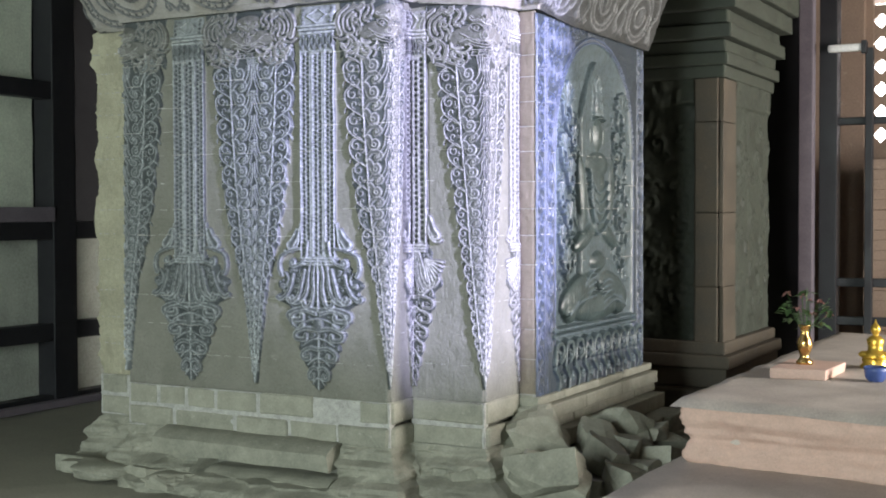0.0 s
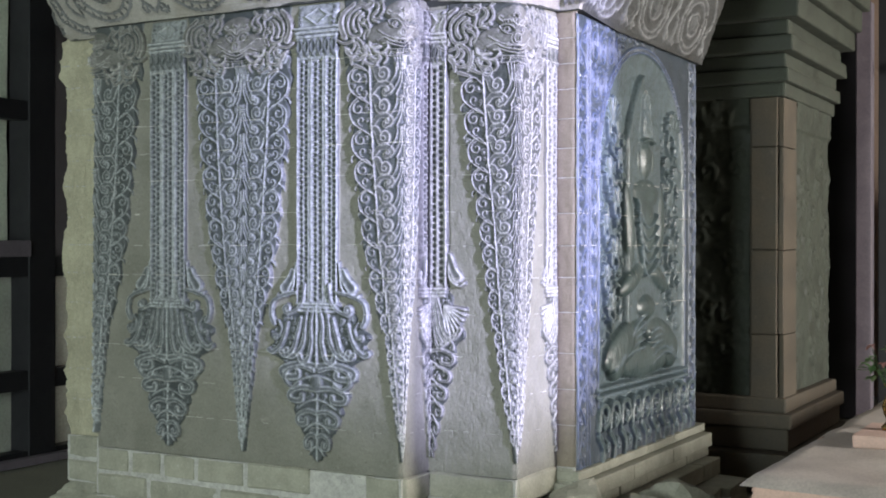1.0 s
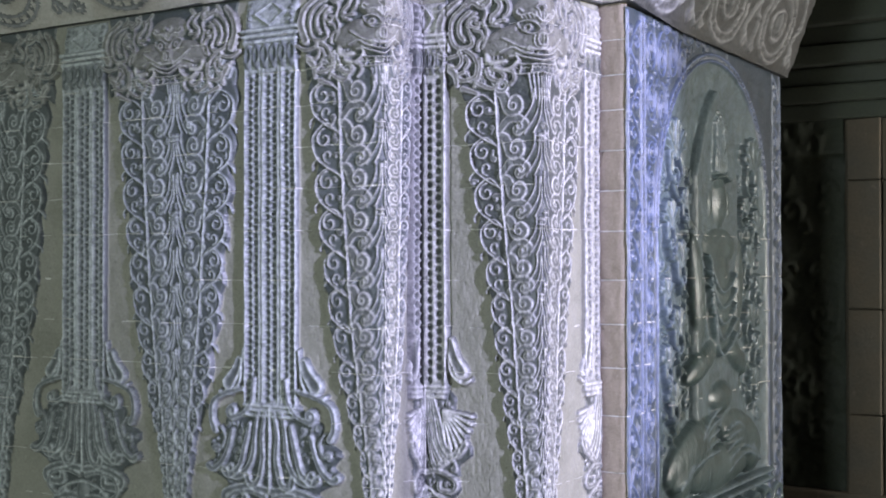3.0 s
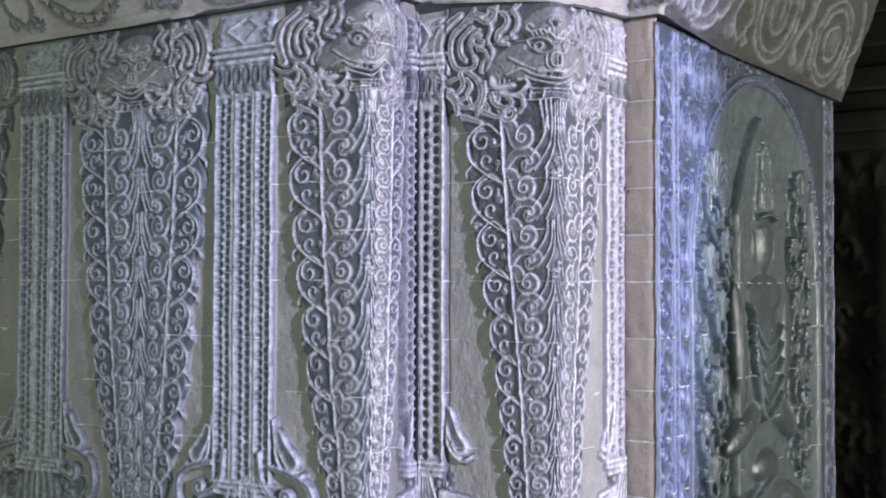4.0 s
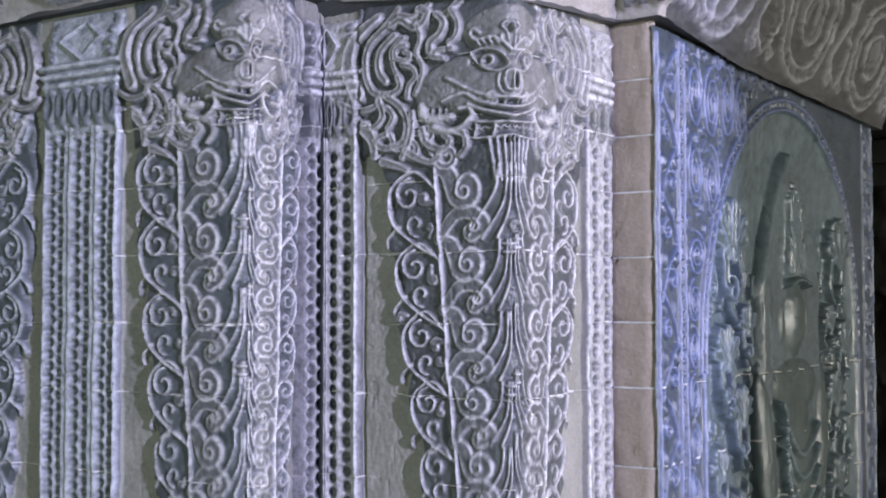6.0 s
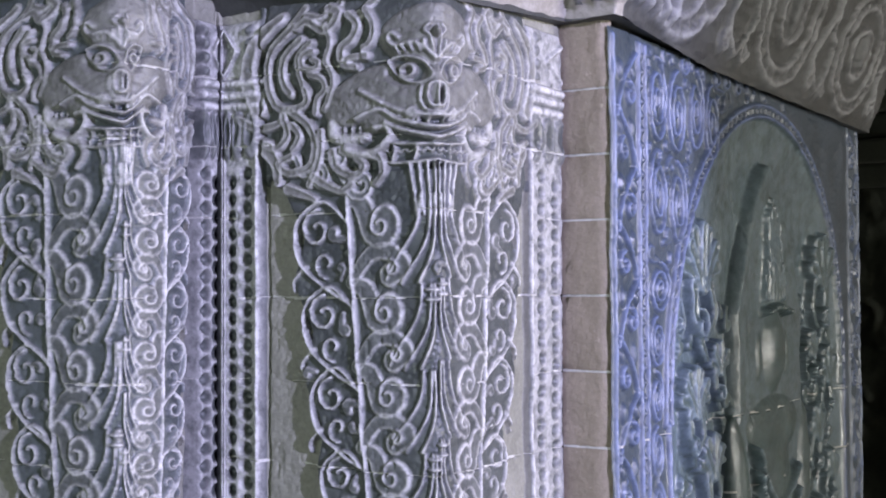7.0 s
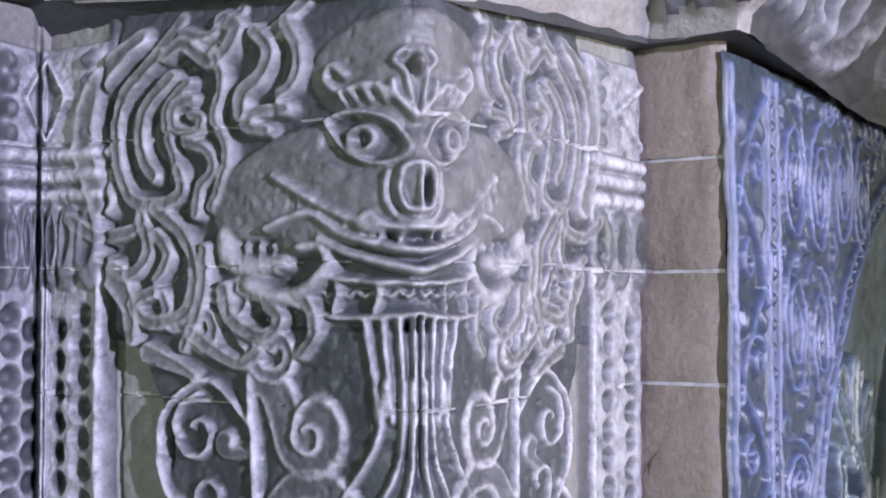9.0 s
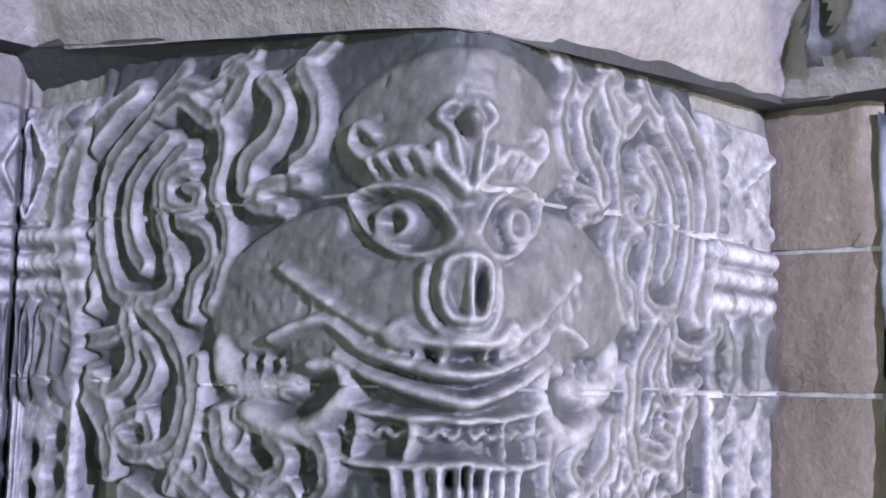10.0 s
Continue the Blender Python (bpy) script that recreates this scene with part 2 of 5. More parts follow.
    def dent(self, u0, v0, ru, rv, to):
        found = self.window(u0 - ru, u0 + ru, v0 - rv, v0 + rv)
        if not found:
            return
        j, i, u, v = found
        q = np.clip(1 - ((u - u0) / ru) ** 2 - ((v - v0) / rv) ** 2, 0, 1)
        self.h[j, i] = np.where(q > 0, self.h[j, i] * (1 - q ** 0.5) + to * q ** 0.5, self.h[j, i])
        # the shade inside a hollow is put into its colour too
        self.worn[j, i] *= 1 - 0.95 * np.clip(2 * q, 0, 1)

    def panel(self, u0, u1, v0, v1, inside, height, tag, wear_light=0.0):
        """Raise all that inside(u, v) says, with a slightly rounded edge."""
        found = self.window(u0, u1, v0, v1)
        if not found:
            return
        j, i, u, v = found
        q = np.clip(inside(u, v) / 0.006, 0, 1)
        self.raise_to(j, i, np.where(q > 0, height * q ** 0.35, -9), tag, wear_light)


def curve(points, steps=6):
    """A smooth line through the points."""
    p = [points[0], *points, points[-1]]
    out = []
    for k in range(1, len(p) - 2):
        a, b, c, d = (np.array(p[k + n], float) for n in (-1, 0, 1, 2))
        for s in range(steps):
            t = s / steps
            out.append(tuple(0.5 * (2 * b + (c - a) * t + (2 * a - 5 * b + 4 * c - d) * t * t + (3 * b - a - 3 * c + d) * t ** 3)))
    return out + [tuple(points[-1])]


def spiral(u, v, r, start, turns, way, tight=0.22, steps=10):
    n = max(6, int(steps * turns))
    return [(u + r * (1 - (1 - tight) * k / n) * math.cos(start + way * 2 * math.pi * turns * k / n),
             v + r * (1 - (1 - tight) * k / n) * math.sin(start + way * 2 * math.pi * turns * k / n)) for k in range(n + 1)]


def wobble(size_v, size_u, cells, amount, seed, tall=0):
    """Smooth random unevenness."""
    g = np.random.RandomState(seed).uniform(-1, 1, ((tall or cells) + 2, cells + 2))
    y, x = np.linspace(0, tall or cells, size_v), np.linspace(0, cells, size_u)
    iy, ix = y.astype(int), x.astype(int)
    fy, fx = y - iy, x - ix
    fy, fx = (fy * fy * (3 - 2 * fy))[:, None], (fx * fx * (3 - 2 * fx))[None]
    a, b, c, d = g[np.ix_(iy, ix)], g[np.ix_(iy, ix + 1)], g[np.ix_(iy + 1, ix)], g[np.ix_(iy + 1, ix + 1)]
    return amount * ((a * (1 - fx) + b * fx) * (1 - fy) + (c * (1 - fx) + d * fx) * fy)


def garland(R, uc, wl, wr, top, tip, tag, plate=0.013, rise=0.0080, seed=3, slim=False):
    """A hanging scroll garland round uc, wl and wr wide at the top on its two sides, tapering to its tip."""
    rnd = random.Random(seed)
    ground = R.label(tag + "_ground")
    leaf = R.label(tag)

    def taper(z):
        f = np.clip((z - tip) / (top - tip), 0, 1)
        share = (0.05, 0.20, 0.34, 0.50, 0.62, 0.85, 1.0) if slim else (0.05, 0.16, 0.28, 0.56, 0.735, 0.91, 1.0)
        return np.interp(f, (0, 0.14, 0.285, 0.43, 0.577, 0.795, 1.0), share)

    for side, w in ((-1, wl), (1, wr)):
        if not w:
            continue
        scallop = lambda u, v: w * taper(v) * (1 + 0.05 * np.sin(v * 2 * math.pi / 0.13 + 1)) - side * (u - uc)
        reach = (uc, uc + w * 1.1) if side > 0 else (uc - w * 1.1, uc)
        R.panel(*reach, tip, top, scallop, plate, ground)
        for n in range(4):
            s = (0.0040 + 0.0105 * n) * w / 0.23
            R.stroke(curve([(uc + side * s * 0.95, top + 0.008), (uc + side * s * 0.90, top - 0.010), (uc + side * s * 0.80, top - 0.034), (uc + side * s * 0.72, top - 0.062)]), 0.0024, 0.0018, plate - 0.002, rise + 0.001, leaf)
        for s0, z0, r0, way in ((0.46, 0.016, 0.024, 1), (0.76, 0.006, 0.022, -1), (0.62, -0.018, 0.014, -1)):
            R.frond(curve([(uc + side * w * (s0 + 0.17), top - z0 + 0.030), (uc + side * w * (s0 + 0.12), top - z0 + 0.006)]) + spiral(uc + side * w * s0, top - z0, r0, 0.3 if side > 0 else math.pi - 0.3, 0.9, -side * way), 0.0060, 0.0075, plate - 0.006, rise + 0.006, leaf)
        z = top - 0.035
        k = 0
        while z > tip + 0.10:
            full = float(w * taper(z - 0.05))
            tall = max(0.05, 0.115 * (0.35 + 0.65 * full / 0.22))
            o, r = full * 0.97, full * 0.57
            c = 0.5 * (o + r)
            at = lambda x, y: (uc + side * x, y)
            thin = max(0.0021, 0.0026 * full / 0.2)
            jig = rnd.uniform(-0.004, 0.004)
            # the stem that runs down beside the middle
            R.stroke([at(r * 1.02, z), at(float(w * taper(z - tall)) * 0.57, z - tall)], thin * 1.35, thin * 1.35, plate, rise, leaf)
            # the outer cell: a leaf outline that curls in, and a second curl
            R.stroke(curve([at(r, z - 0.30 * tall), at(c, z - 0.03 * tall + jig), at(o, z - 0.28 * tall), at(o * 0.98, z - 0.72 * tall), at(c, z - 1.02 * tall), at(r, z - 1.22 * tall)]), thin, thin * 1.2, plate, rise, leaf)
            rad = min(0.24 * tall, 0.42 * (o - r))
            R.stroke(spiral(uc + side * (c + 0.1 * (o - r)), z - 0.36 * tall, rad, math.pi / 2, 1.15, -side), thin, thin * 0.9, plate, rise, leaf)
            R.stroke(spiral(uc + side * (c - 0.02 * o), z - 0.76 * tall, rad * 0.72, -math.pi / 2, 0.9, side), thin, thin * 0.7, plate, rise * 0.9, leaf)
            # pointed leaf on the edge
            R.stroke(curve([at(o * 0.93, z - 0.80 * tall), at(o * 1.03, z - 0.95 * tall), at(o * 1.04, z - 1.10 * tall)]), thin * 1.8, thin * 0.4, plate * 0.7, rise, leaf)
            # inner comma leaves
            i1 = r * 0.60
            rad2 = min(0.25 * tall, 0.33 * r)
            if rad2 > 0.005:
                R.frond(curve([at(r * 0.97, z - 0.02 * tall), at(r * 0.86, z - 0.06 * tall), at(i1 + rad2 * 0.7, z - 0.26 * tall)]) + spiral(uc + side * i1, z - 0.32 * tall, rad2 * 0.62, 0 if side > 0 else math.pi, 0.62, -side, 0.5), rad2 * 0.42, rad2 * 0.78, plate - 0.002, rise - 0.001, leaf, 0.84, 0.13)
                R.frond(curve([at(r * 0.98, z - 0.98 * tall), at(r * 0.74, z - 0.66 * tall), at(r * 0.48, z - 0.64 * tall), at(r * 0.36, z - 0.80 * tall), at(r * 0.50, z - 0.90 * tall)]), rad2 * 0.34, rad2 * 0.60, plate - 0.002, rise - 0.001, leaf, 0.84, 0.13)
                R.stroke(curve([at(r * 0.62, z - 0.14 * tall), at(i1 + rad2 * 0.35, z - 0.20 * tall)]) + spiral(uc + side * i1, z - 0.34 * tall, rad2 * 0.46, 0 if side > 0 else math.pi, 0.9, -side, 0.5), thin * 0.9, thin * 0.8, plate + rise * 0.45, rise * 0.6, leaf)
                R.stroke(spiral(uc + side * r * 0.46, z - 0.82 * tall, rad2 * 0.42, math.pi / 2, 0.85, side, 0.4), thin * 0.9, thin * 0.8, plate + rise * 0.45, rise * 0.6, leaf)
            # pleats beside the middle stem
            R.stroke(curve([at(full * 0.05, z), at(full * 0.07, z - 0.5 * tall), at(full * 0.20, z - 1.0 * tall)]), thin * 0.8, thin * 0.6, plate, rise, leaf)
            R.stroke(curve([at(full * 0.10, z), at(full * 0.13, z - 0.4 * tall), at(full * 0.30, z - 0.95 * tall)]), thin * 0.8, thin * 0.6, plate, rise, leaf)
            R.stroke(curve([at(full * 0.025, z), at(full * 0.030, z - 0.55 * tall), at(full * 0.11, z - 0.98 * tall)]), thin * 0.9, thin * 0.8, plate, rise, leaf)
            if k % 2 == 1:
                for b in range(2):
                    R.stroke([at(0, z - 0.06 * tall - b * 0.013), at(full * 0.075, z - 0.06 * tall - b * 0.013)], thin, thin, plate, rise * 1.3, leaf)
            z -= tall
            k += 1
        R.fill_bare(leaf, ground, plate, rise * 0.8, (0.017, 0.013, 0.0095), 260, seed * 7 + side, (reach[0], reach[1], tip + 0.06, top - 0.045))
        # the plain lower tip
        R.stroke([(uc + side * 0.010, tip + 0.13), (uc, tip)], 0.012, 0.004, 0.004, plate, leaf)


def mask(R, uc, wl, wr, top, tall, tag, lift=0.010):
    """A lion-like demon mask, with round eyes, snout, grin and flaming mane; each side has its own width."""
    t = R.label(tag)
    g = R.label(tag + "_ground")
    for side, w in ((-1, wl), (1, wr)):
        if not w:
            continue
        k, kz = w / 0.33, tall / 0.24
        at = lambda s, d: (uc + side * s * k, top - d * kz)
        line = lambda *p: curve([at(*q) for q in p])
        fat = lambda x: x * (0.55 * k + 0.45 * kz)
        reach = (uc, uc + w) if side > 0 else (uc - w, uc)
        R.panel(*reach, top - tall * 1.08, top + 0.04, lambda u, v: np.minimum(w * (0.985 + 0.012 * np.sin(v * 90)) - side * (u - uc), v - (top - tall * (0.93 + 0.12 * np.abs(np.sin(side * (u - uc) / w * 7.5))))), lift, g)
        for n in range(3):
            R.frond(line((0.128 + 0.060 * n, 0.020), (0.112 + 0.062 * n, 0.006), (0.098 + 0.066 * n, -0.006)), fat(0.0095), fat(0.0075), lift, 0.007, t)
        # forehead, cheek and muzzle as smooth swellings
        R.blob(*at(0.0, 0.052), 0.090 * k, 0.042 * kz, lift, 0.0065, t, power=0.3)
        R.blob(*at(0.112, 0.128), 0.080 * k, 0.036 * kz, lift, 0.013, t, turn=-side * 0.30, power=0.3)
        R.blob(*at(0.060, 0.150), 0.064 * k, 0.026 * kz, lift, 0.013, t, turn=-side * 0.35, power=0.35)
        R.blob(*at(0.0, 0.128), 0.027 * k, 0.036 * kz, lift, 0.014, t)
        # brow with teeth of hair under a curled end
        R.stroke(line((0.053, 0.054), (0.064, 0.047), (0.071, 0.056), (0.056, 0.066), (0.035, 0.063), (0.018, 0.073), (0.004, 0.086)), fat(0.0040), fat(0.0034), lift + 0.006, 0.006, t)
        for n in range(5):
            R.stroke([at(0.056 - 0.009 * n, 0.066 - 0.001 * n), at(0.051 - 0.009 * n, 0.076)], fat(0.0030), fat(0.001), lift + 0.006, 0.008, t)
        R.stroke(line((0.012, 0.041), (0.020, 0.048), (0.011, 0.056), (0.007, 0.072), (0.002, 0.086)), fat(0.0030), fat(0.0024), lift + 0.006, 0.006, t)
        R.blob(*at(0.0, 0.051), 0.007 * k, 0.007 * kz, lift + 0.009, 0.010, t)
        # eye: hollow, almond rim, ringed ball
        R.dent(*at(0.040, 0.101), 0.034 * k, 0.020 * kz, lift + 0.002)
        R.stroke(line((0.070, 0.085), (0.044, 0.081), (0.021, 0.089), (0.007, 0.107)), fat(0.0022), fat(0.0020), lift + 0.006, 0.007, t)
        R.stroke(line((0.070, 0.085), (0.055, 0.104), (0.034, 0.117), (0.017, 0.116), (0.007, 0.107)), fat(0.0022), fat(0.0020), lift + 0.006, 0.007, t)
        R.blob(*at(0.040, 0.1005), 0.0125 * k, 0.0125 * kz, lift + 0.002, 0.010, t)
        R.stroke(spiral(*at(0.040, 0.1005), fat(0.0086), 0, 1.0, 1, 1.0, 16), fat(0.0019), fat(0.0019), lift + 0.008, 0.005, t)
        R.dent(*at(0.040, 0.1005), 0.0058 * k, 0.0062 * kz, lift + 0.003)
        # snout: two rings, nostril and curled base
        R.stroke(line((0.0, 0.119), (0.0125, 0.122), (0.0150, 0.136), (0.011, 0.149), (0.0, 0.151)), fat(0.0028), fat(0.0028), lift + 0.014, 0.006, t)
        R.stroke(line((0.022, 0.124), (0.024, 0.142), (0.015, 0.156), (0.0, 0.158)), fat(0.0028), fat(0.0028), lift + 0.009, 0.007, t)
        R.dent(*at(0.0070, 0.136), 0.0060 * k, 0.0110 * kz, lift + 0.004)
        R.stroke([at(0.0, 0.122), at(0.0, 0.150)], fat(0.0024), fat(0.0024), lift + 0.014, 0.006, t)
        R.stroke(line((0.0, 0.162), (0.022, 0.161), (0.034, 0.152), (0.038, 0.160), (0.031, 0.164)), fat(0.0040), fat(0.0032), lift + 0.009, 0.009, t)
        # moustache with its fringe, and two lips that run up to the cheek
        R.stroke(line((0.116, 0.122), (0.094, 0.133), (0.066, 0.146), (0.036, 0.158), (0.012, 0.163)), fat(0.0042), fat(0.0036), lift + 0.010, 0.008, t)
        for n in range(10):
            R.stroke([at(0.113 - 0.0110 * n, 0.130 + 0.0040 * n), at(0.116 - 0.0110 * n, 0.142 + 0.0038 * n)], fat(0.0024), fat(0.001), lift + 0.007, 0.007, t)
        R.stroke(line((0.124, 0.160), (0.098, 0.152), (0.077, 0.151), (0.051, 0.165), (0.022, 0.175), (0.0, 0.178)), fat(0.0042), fat(0.0040), lift + 0.009, 0.009, t)
        R.stroke(line((0.072, 0.168), (0.038, 0.182), (0.010, 0.190), (0.0, 0.191)), fat(0.0042), fat(0.0042), lift + 0.008, 0.009, t)
        # beard: a row of dark lobes between two rims
        R.stroke(line((0.072, 0.194), (0.036, 0.199), (0.0, 0.200)), fat(0.0026), fat(0.0026), lift + 0.004, 0.009, t)
        for n in range(3):
            s = 0.001 + 0.030 * n
            R.dent(*at(s + 0.014, 0.209 - 0.001 * n), 0.0150 * k, 0.0095 * kz, lift - 0.002)
            R.stroke(line((s + 0.003, 0.206), (s + 0.009, 0.209), (s + 0.015, 0.205), (s + 0.021, 0.209), (s + 0.027, 0.205)), fat(0.0015), fat(0.0015), lift + 0.002, 0.004, t)
            R.stroke(line((s + 0.029, 0.198), (s + 0.028, 0.208), (s + 0.031, 0.219)), fat(0.0022), fat(0.0018), lift, 0.012, t)
        R.stroke(line((0.0, 0.220), (0.030, 0.223), (0.062, 0.223), (0.104, 0.214)), fat(0.0028), fat(0.0024), lift, 0.011, t)
        # tusk and the curled corner of the mouth
        R.stroke(line((0.142, 0.200), (0.114, 0.209), (0.088, 0.205), (0.066, 0.188), (0.070, 0.174), (0.092, 0.174)), fat(0.0095), fat(0.0060), lift, 0.016, t)
        R.stroke(line((0.170, 0.164), (0.168, 0.178), (0.150, 0.186), (0.112, 0.184)), fat(0.0130), fat(0.0090), lift, 0.010, t)
        for n in range(3):
            R.stroke([at(0.122 + 0.014 * n, 0.170), at(0.118 + 0.014 * n, 0.192)], fat(0.0016), fat(0.0014), lift + 0.006, 0.0045, t)
        # mane: flat flames, knots and hooks, each with a raised rim
        for spine, w0, w1 in (
            (((0.270, 0.005), (0.317, 0.042), (0.332, 0.086), (0.312, 0.132)), 0.0085, 0.0135),
            (((0.240, 0.021), (0.284, 0.052), (0.293, 0.095), (0.277, 0.131), (0.240, 0.137), (0.217, 0.128), (0.221, 0.112)), 0.0060, 0.0055),
            (((0.226, 0.040), (0.259, 0.065), (0.263, 0.097), (0.249, 0.115)), 0.0055, 0.0065),
            (((0.208, 0.046), (0.233, 0.067), (0.227, 0.102), (0.217, 0.116)), 0.0045, 0.0045),
            (((0.234, 0.023), (0.215, 0.016), (0.187, 0.032), (0.167, 0.025), (0.160, 0.009), (0.181, -0.001)), 0.0060, 0.0065),
            (((0.219, 0.006), (0.191, 0.012), (0.176, 0.001)), 0.0050, 0.0030),
            (((0.141, 0.013), (0.124, 0.030), (0.133, 0.048), (0.151, 0.060), (0.152, 0.074)), 0.0055, 0.0070),
            (((0.111, 0.008), (0.096, 0.033), (0.100, 0.055), (0.114, 0.063)), 0.0050, 0.0045),
            (((0.180, 0.026), (0.172, 0.051), (0.181, 0.074), (0.169, 0.098), (0.173, 0.121), (0.187, 0.142)), 0.0045, 0.0040),
            (((0.204, 0.059), (0.224, 0.064), (0.222, 0.080), (0.201, 0.084), (0.193, 0.075), (0.206, 0.071)), 0.0045, 0.0040),
            (((0.108, 0.074), (0.136, 0.075), (0.148, 0.084), (0.126, 0.088)), 0.0050, 0.0045),
            (((0.212, 0.092), (0.191, 0.098), (0.182, 0.114), (0.197, 0.126), (0.201, 0.146)), 0.0045, 0.0050),
            (((0.350, 0.145), (0.313, 0.160), (0.267, 0.154), (0.260, 0.140)), 0.0060, 0.0050),
            (((0.264, 0.146), (0.254, 0.173), (0.276, 0.191), (0.311, 0.177)), 0.0060, 0.0050),
            (((0.247, 0.141), (0.214, 0.163), (0.201, 0.196), (0.211, 0.221), (0.250, 0.228), (0.268, 0.213), (0.246, 0.205)), 0.0060, 0.0055),
            (((0.294, 0.191), (0.274, 0.215), (0.272, 0.241)), 0.0120, 0.0060),
            (((0.245, 0.160), (0.231, 0.176), (0.243, 0.194)), 0.0055, 0.0045),
            (((0.191, 0.173), (0.192, 0.212), (0.211, 0.246)), 0.0055, 0.0050),
            (((0.168, 0.203), (0.161, 0.223), (0.128, 0.237), (0.110, 0.225), (0.124, 0.215)), 0.0065, 0.0045),
            (((0.149, 0.202), (0.120, 0.210), (0.086, 0.212), (0.077, 0.233), (0.091, 0.249)), 0.0055, 0.0045),
            (((0.202, 0.235), (0.176, 0.249), (0.150, 0.257), (0.132, 0.249)), 0.0060, 0.0045),
            (((0.251, 0.251), (0.222, 0.259), (0.200, 0.267)), 0.0080, 0.0040),
        ):
            R.frond(line(*spine), fat(1.3 * w0), fat(1.3 * w1), lift, 0.0135, t)


def shaft(R, uc, wl, wr, tag, foot, top, pitch=0.0215, columns=2):
    """A flat pilaster with columns of beads, a banded capital and a banded foot."""
    t = R.label(tag)
    lift = 0.014
    R.panel(uc - wl, uc + wr, foot, top, lambda u, v: np.minimum(uc + wr - u, u - uc + wl) + 0 * v, lift, t, 0.62)
    for side, w in ((-1, wl), (1, wr)):
        if not w:
            continue
        R.stroke([(uc + side * w * 0.96, foot), (uc + side * w * 0.96, top - 0.11)], 0.0045, 0.0045, lift, 0.006, t)
        if columns > 2:
            for f in (0.30, 0.42):
                R.stroke([(uc + side * w * f, foot), (uc + side * w * f, top - 0.20)], 0.0030, 0.0030, lift, 0.0035, t)
            places = (0.125, 0.575, 0.815)
        else:
            R.stroke([(uc + side * w * 0.045, foot), (uc + side * w * 0.045, top - 0.20)], 0.0032, 0.0032, lift, 0.005, t)
            places = (0.30, 0.68)
        r = pitch * (0.42 if columns > 2 else 0.43)
        for n, f in enumerate(places):
            z = foot + 0.012 + ((n % 2) if columns < 3 else (0.25 * (1 + side) if n == 0 else n % 2)) * pitch * 0.5 * (2 if columns > 2 and n == 0 else 1)
            while z < top - 0.215:
                R.dent(uc + side * w * f, z, r * 1.12 if columns < 3 else 0.0100, r * 0.95 if columns < 3 else 0.0086, lift - (0.015 if columns < 3 else 0.010))
                z += pitch
        # capital: petals, three bands, and a lozenge on the top block
        for n in range(3):
            f = (n + 0.5) / 3
            R.blob(uc + side * w * f, top - 0.165, w * 0.19, 0.036, lift, 0.012, t, power=0.4)
            R.dent(uc + side * w * f, top - 0.160, w * 0.10, 0.022, lift + 0.004)
        for n in range(3):
            R.stroke([(uc, top - 0.092 - 0.016 * n), (uc + side * w * (1.06 - 0.03 * n), top - 0.092 - 0.016 * n)], 0.0075, 0.0075, lift, 0.012 - 0.002 * n, t)
        R.stroke([(uc, top - 0.012), (uc + side * w * 0.55, top - 0.046), (uc, top - 0.080)], 0.004, 0.004, lift, 0.008, t)
        for n in range(4):
            R.blob(uc + side * w * 0.80, top - 0.015 - 0.020 * n, 0.008, 0.008, lift, 0.008, t)
        # foot bands
        for n in range(3):
            R.stroke([(uc, foot - 0.004 - 0.014 * n), (uc + side * w * (1.0 - 0.05 * n), foot - 0.004 - 0.014 * n)], 0.0068, 0.0068, 0.010, 0.012, t)


